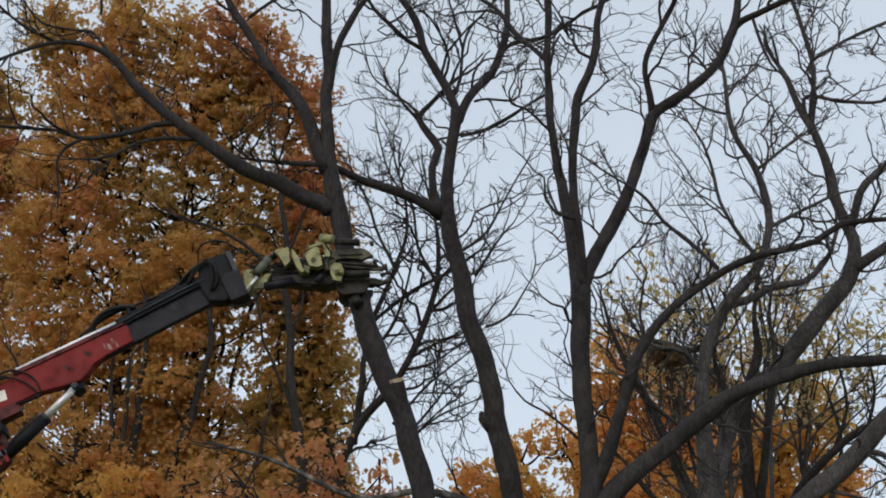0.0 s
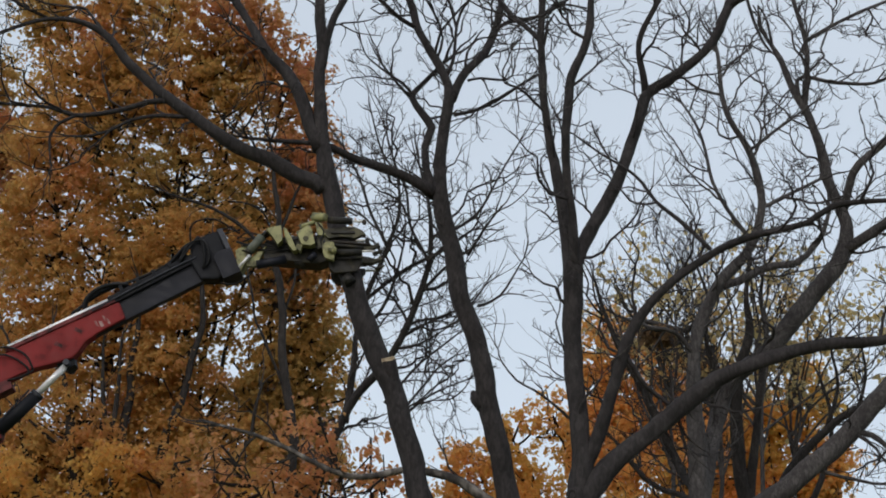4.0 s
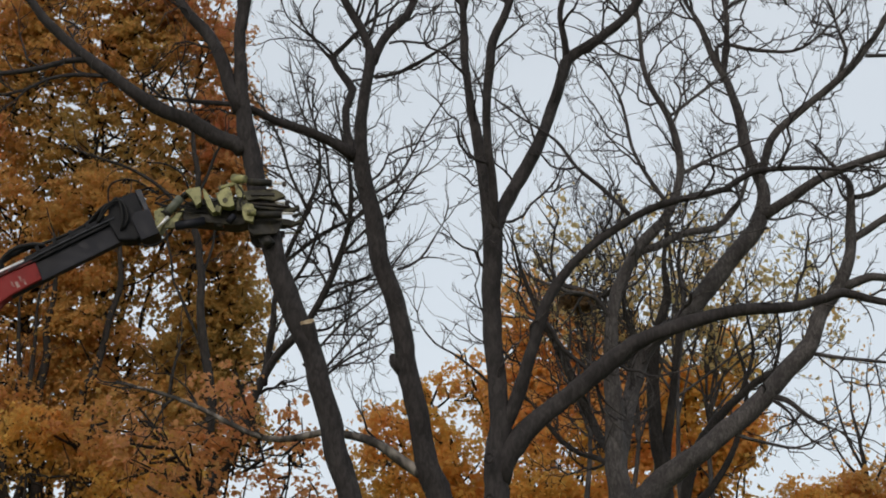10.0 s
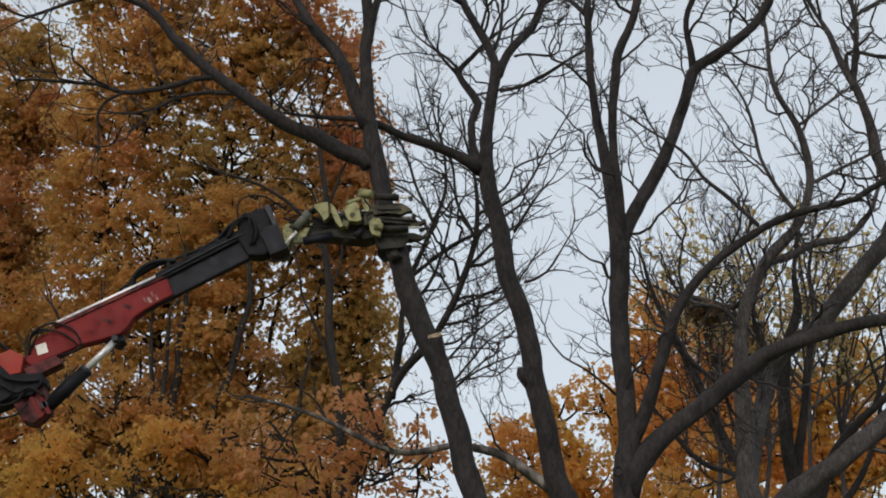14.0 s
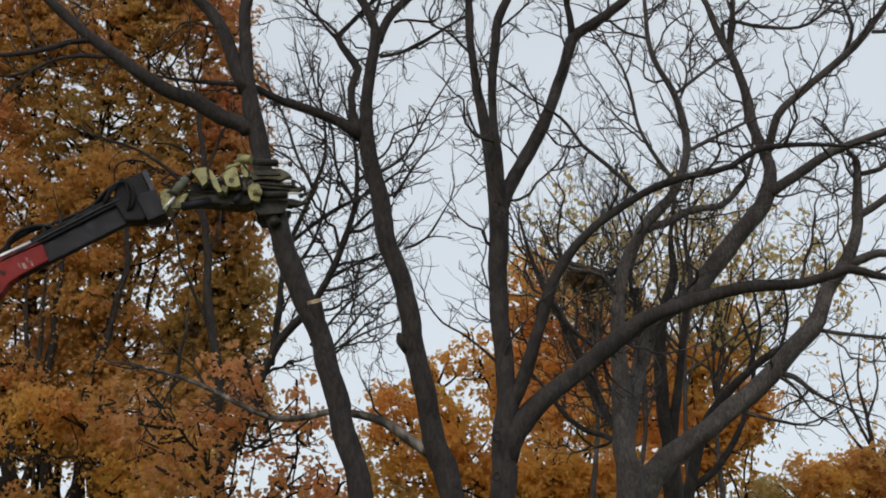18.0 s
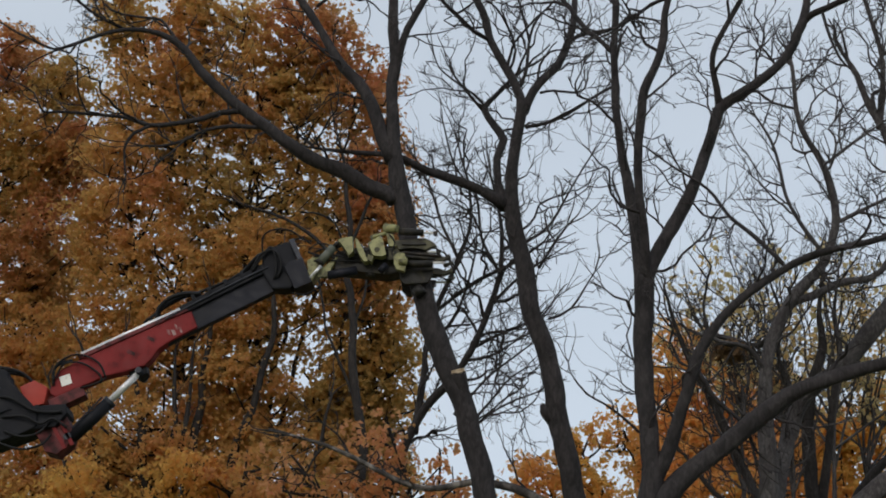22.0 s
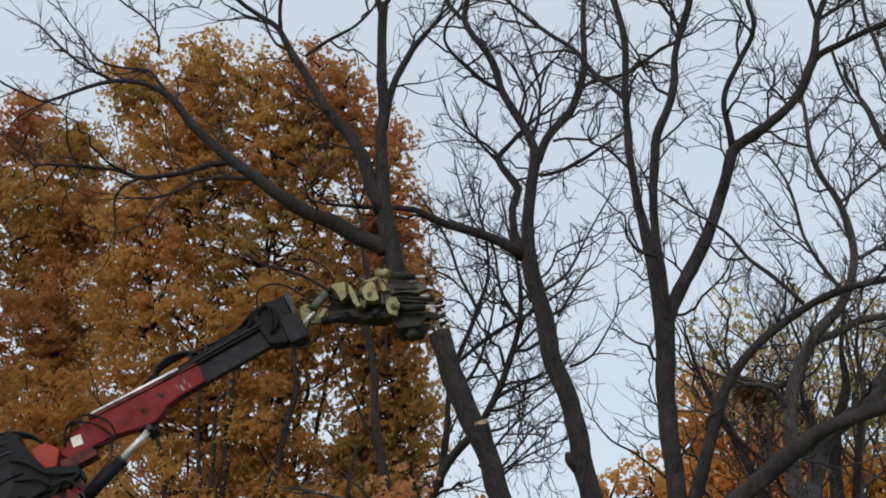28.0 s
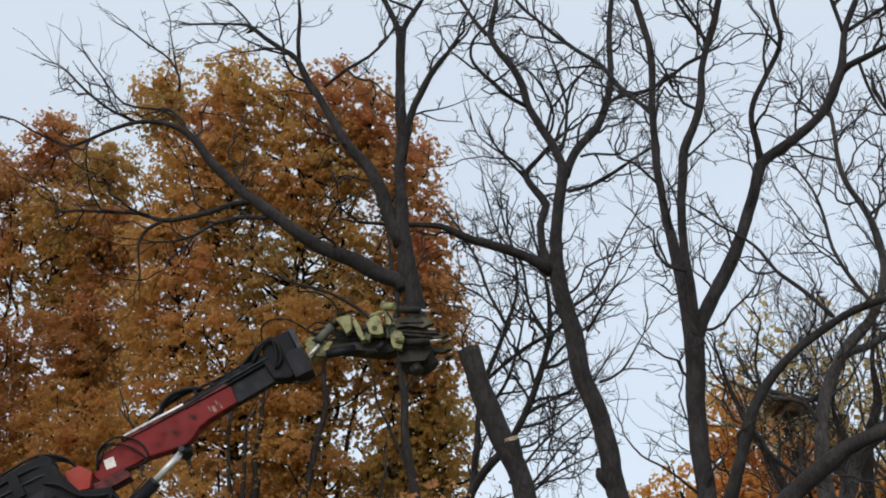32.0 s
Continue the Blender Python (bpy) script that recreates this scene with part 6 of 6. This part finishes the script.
plate("upper_bracket", [(-0.40, 0.30), (-0.26, 0.35), (-0.23, 0.25), (-0.36, 0.20)], -0.30, -0.14, OLIVE, body)
part("bar", rod(hp(-0.35, -0.34, 0.25), hp(-0.15, -0.34, 0.32), 0.03), LIME_PAINT, body)
part("lug", rod(hp(-0.17, -0.30, 0.42), hp(0.03, -0.42, 0.36), 0.075, 0.06), LIME_PAINT, body, "yellow-green ram lug")
plate("lug", [(-0.17, 0.45), (-0.12, 0.47), (-0.09, 0.36), (-0.15, 0.34)], -0.36, -0.30, LIME_PAINT, body, "", 0.006)
plate("column", [(-0.15, 0.32), (-0.04, 0.30), (0.02, 0.10), (-0.10, 0.10)], -0.36, -0.24, LIME_PAINT, body, "", 0.006)
plate("rotor_case", [(-0.12, 0.20), (0.04, 0.20), (0.08, -0.08), (-0.10, -0.10)], -0.30, -0.05, OLIVE, body, "dirty olive rotor case")
for k in range(4):
    part("bolt", rod(hp(-0.10 + 0.05 * k, -0.33, 0.12 - 0.05 * k), hp(-0.10 + 0.05 * k, -0.28, 0.12 - 0.05 * k), 0.018, None, 6, 0), STEEL_GREY, body)
part("motor", rod(hp(-0.13, -0.30, -0.17), hp(-0.22, -0.30, -0.29), 0.05), BLUE_BLACK, body, "oily saw motor")
part("motor", rod(hp(-0.45, -0.1, -0.24), hp(-0.3, -0.1, -0.27), 0.045), DARK_STEEL, body)
# jaws that close round the stem, front and back, each worked by a ram
for side in (-1, 1):
    y0, y1 = sorted((side * 0.24, side * 0.33))
    up = plate("upper_jaw", [(-0.04, 0.21), (0.20, 0.23), (0.45, 0.25), (0.55, 0.20), (0.62, 0.13), (0.54, 0.10), (0.45, 0.06), (0.26, 0.09), (0.05, 0.06)], y0, y1, OLIVE, None, "dirty olive gripping jaw", 0.006)
    part("ram", rod(hp(0.05, side * 0.38, 0.335), hp(0.42, side * 0.38, 0.315), 0.055), DARK_STEEL, up, "oily dark jaw ram")
    part("ram_rod", rod(hp(0.42, side * 0.38, 0.315), hp(0.60, side * 0.38, 0.31), 0.018), WHITE, up, "pale bright ram rod")
    part("rod_eye", rod(hp(0.60, side * 0.38 - 0.04, 0.30), hp(0.60, side * 0.38 + 0.04, 0.30), 0.034), JAW_BROWN, up)
    part("jaw_rib", box(bmesh.new(), OFF.x + 0.10, OFF.x + 0.46, min(side * 0.33, side * 0.36), max(side * 0.33, side * 0.36), OFF.z + 0.13, OFF.z + 0.17, 0.006), DARK_STEEL, up)
    lo = plate("lower_jaw", [(0.08, 0.03), (0.36, 0.01), (0.62, -0.01), (0.74, -0.05), (0.82, 0.0), (0.84, -0.06), (0.70, -0.12), (0.46, -0.10), (0.08, -0.10)], y0, y1, OLIVE, None, "dirty olive lower gripping jaw", 0.006)
    part("jaw_edge", rod(hp(0.12, side * 0.35, 0.0), hp(0.70, side * 0.35, -0.05), 0.026, 0.018), JAW_BROWN, lo)
    part("jaw_edge", rod(hp(0.08, side * 0.37, -0.06), hp(0.60, side * 0.37, -0.11), 0.03, 0.022), DARK_STEEL, lo)
    part("ram", rod(hp(0.18, side * 0.40, -0.20), hp(0.58, side * 0.40, -0.20), 0.055), DARK_STEEL, lo, "dark jaw ram")
    part("ram_rod", rod(hp(0.58, side * 0.40, -0.18), hp(0.75, side * 0.40, -0.175), 0.018), WHITE, lo, "pale bright ram rod")
    part("jaw_tip", rod(hp(0.74, side * 0.33, -0.20), hp(0.88, side * 0.30, -0.13), 0.035, 0.018), OLIVE, lo)
    plate("under_arm", [(0.06, -0.24), (0.30, -0.26), (0.58, -0.25), (0.56, -0.34), (0.50, -0.45), (0.16, -0.48), (0.08, -0.40)], y0 * 0.85, y1 * 0.85, DARK_STEEL, None, "oily dark lower grapple arm")
plate("jaw_arm", [(-0.02, -0.10), (0.05, -0.04), (0.15, -0.05), (0.19, -0.16), (0.16, -0.34), (0.04, -0.31), (0.0, -0.22)], -0.46, -0.36, LIME_PAINT, None, "yellow-green jaw arm", 0.006)
part("arm_boss", rod(hp(0.07, -0.485, -0.19), hp(0.20, -0.485, -0.20), 0.05), LIME_PAINT, body)
part("hanging_motor", rod(hp(0.33, -0.2, -0.50), hp(0.42, -0.2, -0.62), 0.085), DARK_STEEL, body, "oily motor under the jaws")
saw = plate("saw_bar", [(0.05, -0.22), (0.3, -0.20), (0.55, -0.22), (0.60, -0.25), (0.45, -0.27), (0.1, -0.27)], -0.24, -0.215, DARK_STEEL, None, "dark saw bar below the jaws")
for k in range(3):
    hose("hose", [hp(-1.25, -0.2 + 0.03 * k, 0.06 - 0.06 * k), hp(-1.0, -0.22, 0.12 - 0.10 * k), hp(-0.7, -0.2, 0.02 - 0.05 * k), hp(-0.35, -0.2, 0.12 - 0.09 * k), hp(-0.05, -0.24, 0.08 - 0.07 * k)], 0.014, head)
hose("hose", [hp(-1.35, -0.1, 0.10), hp(-1.15, -0.18, 0.02), hp(-0.95, -0.2, 0.1), hp(-0.8, -0.2, 0.2)], 0.018, head)
hose("hose", [hp(-1.5, -0.2, 0.72), hp(-1.2, -0.22, 0.68), hp(-0.95, -0.22, 0.52), hp(-0.84, -0.2, 0.28)], 0.014, head)
hose("hose", [hp(-1.34, -0.15, 0.12), hp(-1.2, -0.2, 0.20), hp(-1.02, -0.22, 0.16), hp(-0.98, -0.2, 0.02)], 0.013, head)
hose("hose", [hp(-0.1, -0.36, 0.30), hp(0.0, -0.44, 0.12), hp(-0.04, -0.44, -0.04), hp(0.06, -0.42, -0.2)], 0.013, head)


# ---- what moves ----
def motions():
    # seconds, x, z, clockwise lean of the gripped stem and the saw; the stem also tips back and turns
    top_rows = [(0, 0, 0, 0, 0, 0), (22.7, 0, 0, 0, 0, 0), (23.1, -0.03, 0.02, 0.1, 0, 0), (23.5, -0.17, 0.05, 0.6, 0, 0), (24, -0.38, 0.12, 1.0, 0, 0), (24.5, -0.36, 0.10, 1.0, 0, 0), (25, -0.34, 0.09, 0.8, 0, 0),
                (25.5, -0.30, 0.09, 0.2, 0, 0), (26, -0.30, 0.14, 0.1, 0, 0), (26.5, -0.30, 0.17, 0.4, 0, 0), (27.5, -0.39, 0.10, 0.8, 0.8, 1.0), (28.5, -0.42, 0.01, 1.6, 1.8, 2.0), (29, -0.37, -0.05, 2.3, 2.5, 1.7),
                (29.5, -0.28, -0.12, 3.3, 3.3, -3.7), (30, -0.24, -0.16, 4.3, 4.2, -8.0), (30.5, -0.34, -0.09, 3.7, 4.4, -5.4), (31, -0.47, -0.05, 3.0, 4.6, -2.6), (31.5, -0.50, -0.15, 2.5, 5.0, -3.3), (32, -0.56, -0.25, 2.2, 5.5, -4.1)]
    saw_rows = [(0, 0, 0, 0), (22.7, 0, 0, 0), (23.1, -0.02, 0.02, 0), (23.5, -0.14, 0.06, 0.2), (24, -0.27, 0.10, 0.3), (24.5, -0.23, 0.11, 0.3), (25, -0.22, 0.11, 0.2),
                (25.5, -0.21, 0.10, 0), (26, -0.24, 0.13, 0), (26.5, -0.25, 0.15, 0.2), (27.5, -0.33, 0.16, 0.6), (28.5, -0.42, 0.15, 0.9), (29, -0.40, 0.13, 1.1),
                (29.5, -0.38, 0.02, 1.6), (30, -0.42, -0.02, 2.0), (30.5, -0.50, 0.0, 2.0), (31, -0.62, 0.05, 2.1), (31.5, -0.68, -0.05, 2.0), (32, -0.73, -0.10, 2.0)]
    walk(TOP["root"], [(t, pose(GRIP.x + x, 25, GRIP.z + z, b, a, c) @ Matrix.Translation(Vector(TOP["base"]) - GRIP)) for t, x, z, a, b, c in top_rows])
    walk(head, [(t, pose(GRIP.x + x, 25, GRIP.z + z, 0, a, 0)) for t, x, z, a in saw_rows])
    # seconds, x, z, turn of the jib, slide of the extension
    jib_rows = [(0, 0, 0, 0, 0), (22.7, 0, 0, 0, 0), (23.1, -0.03, 0.02, 0, 0), (23.5, -0.16, 0.05, 0, 0), (24, -0.26, 0.08, 0.1, 0.03), (24.5, -0.19, 0.11, 0.1, 0.03), (25, -0.19, 0.09, 0.1, 0.04), (25.5, -0.16, 0.04, 0, 0.04),
                (26, -0.15, 0.05, 0, 0.02), (26.5, -0.15, 0.1, -0.1, 0), (27.5, -0.18, 0.08, -0.8, -0.1), (28.5, -0.20, 0.07, -1.3, -0.20), (29, -0.16, 0.09, -1.4, -0.22), (29.5, -0.11, 0.05, -1.3, -0.28),
                (30, -0.10, 0.02, -1.2, -0.34), (30.5, -0.12, 0.04, -1.2, -0.41), (31, -0.17, 0.11, -1.5, -0.48), (31.5, -0.16, 0.07, -1.3, -0.56), (32, -0.16, 0.03, -1.2, -0.62)]
    walk(crane, [(t, pose(PIVOT.x + x, PIVOT.y, PIVOT.z + z, 0, TILT + a, 0)) for t, x, z, a, s in jib_rows])
    walk(ext, [(t, pose(s, 0, 0)) for t, x, z, a, s in jib_rows])


motions()
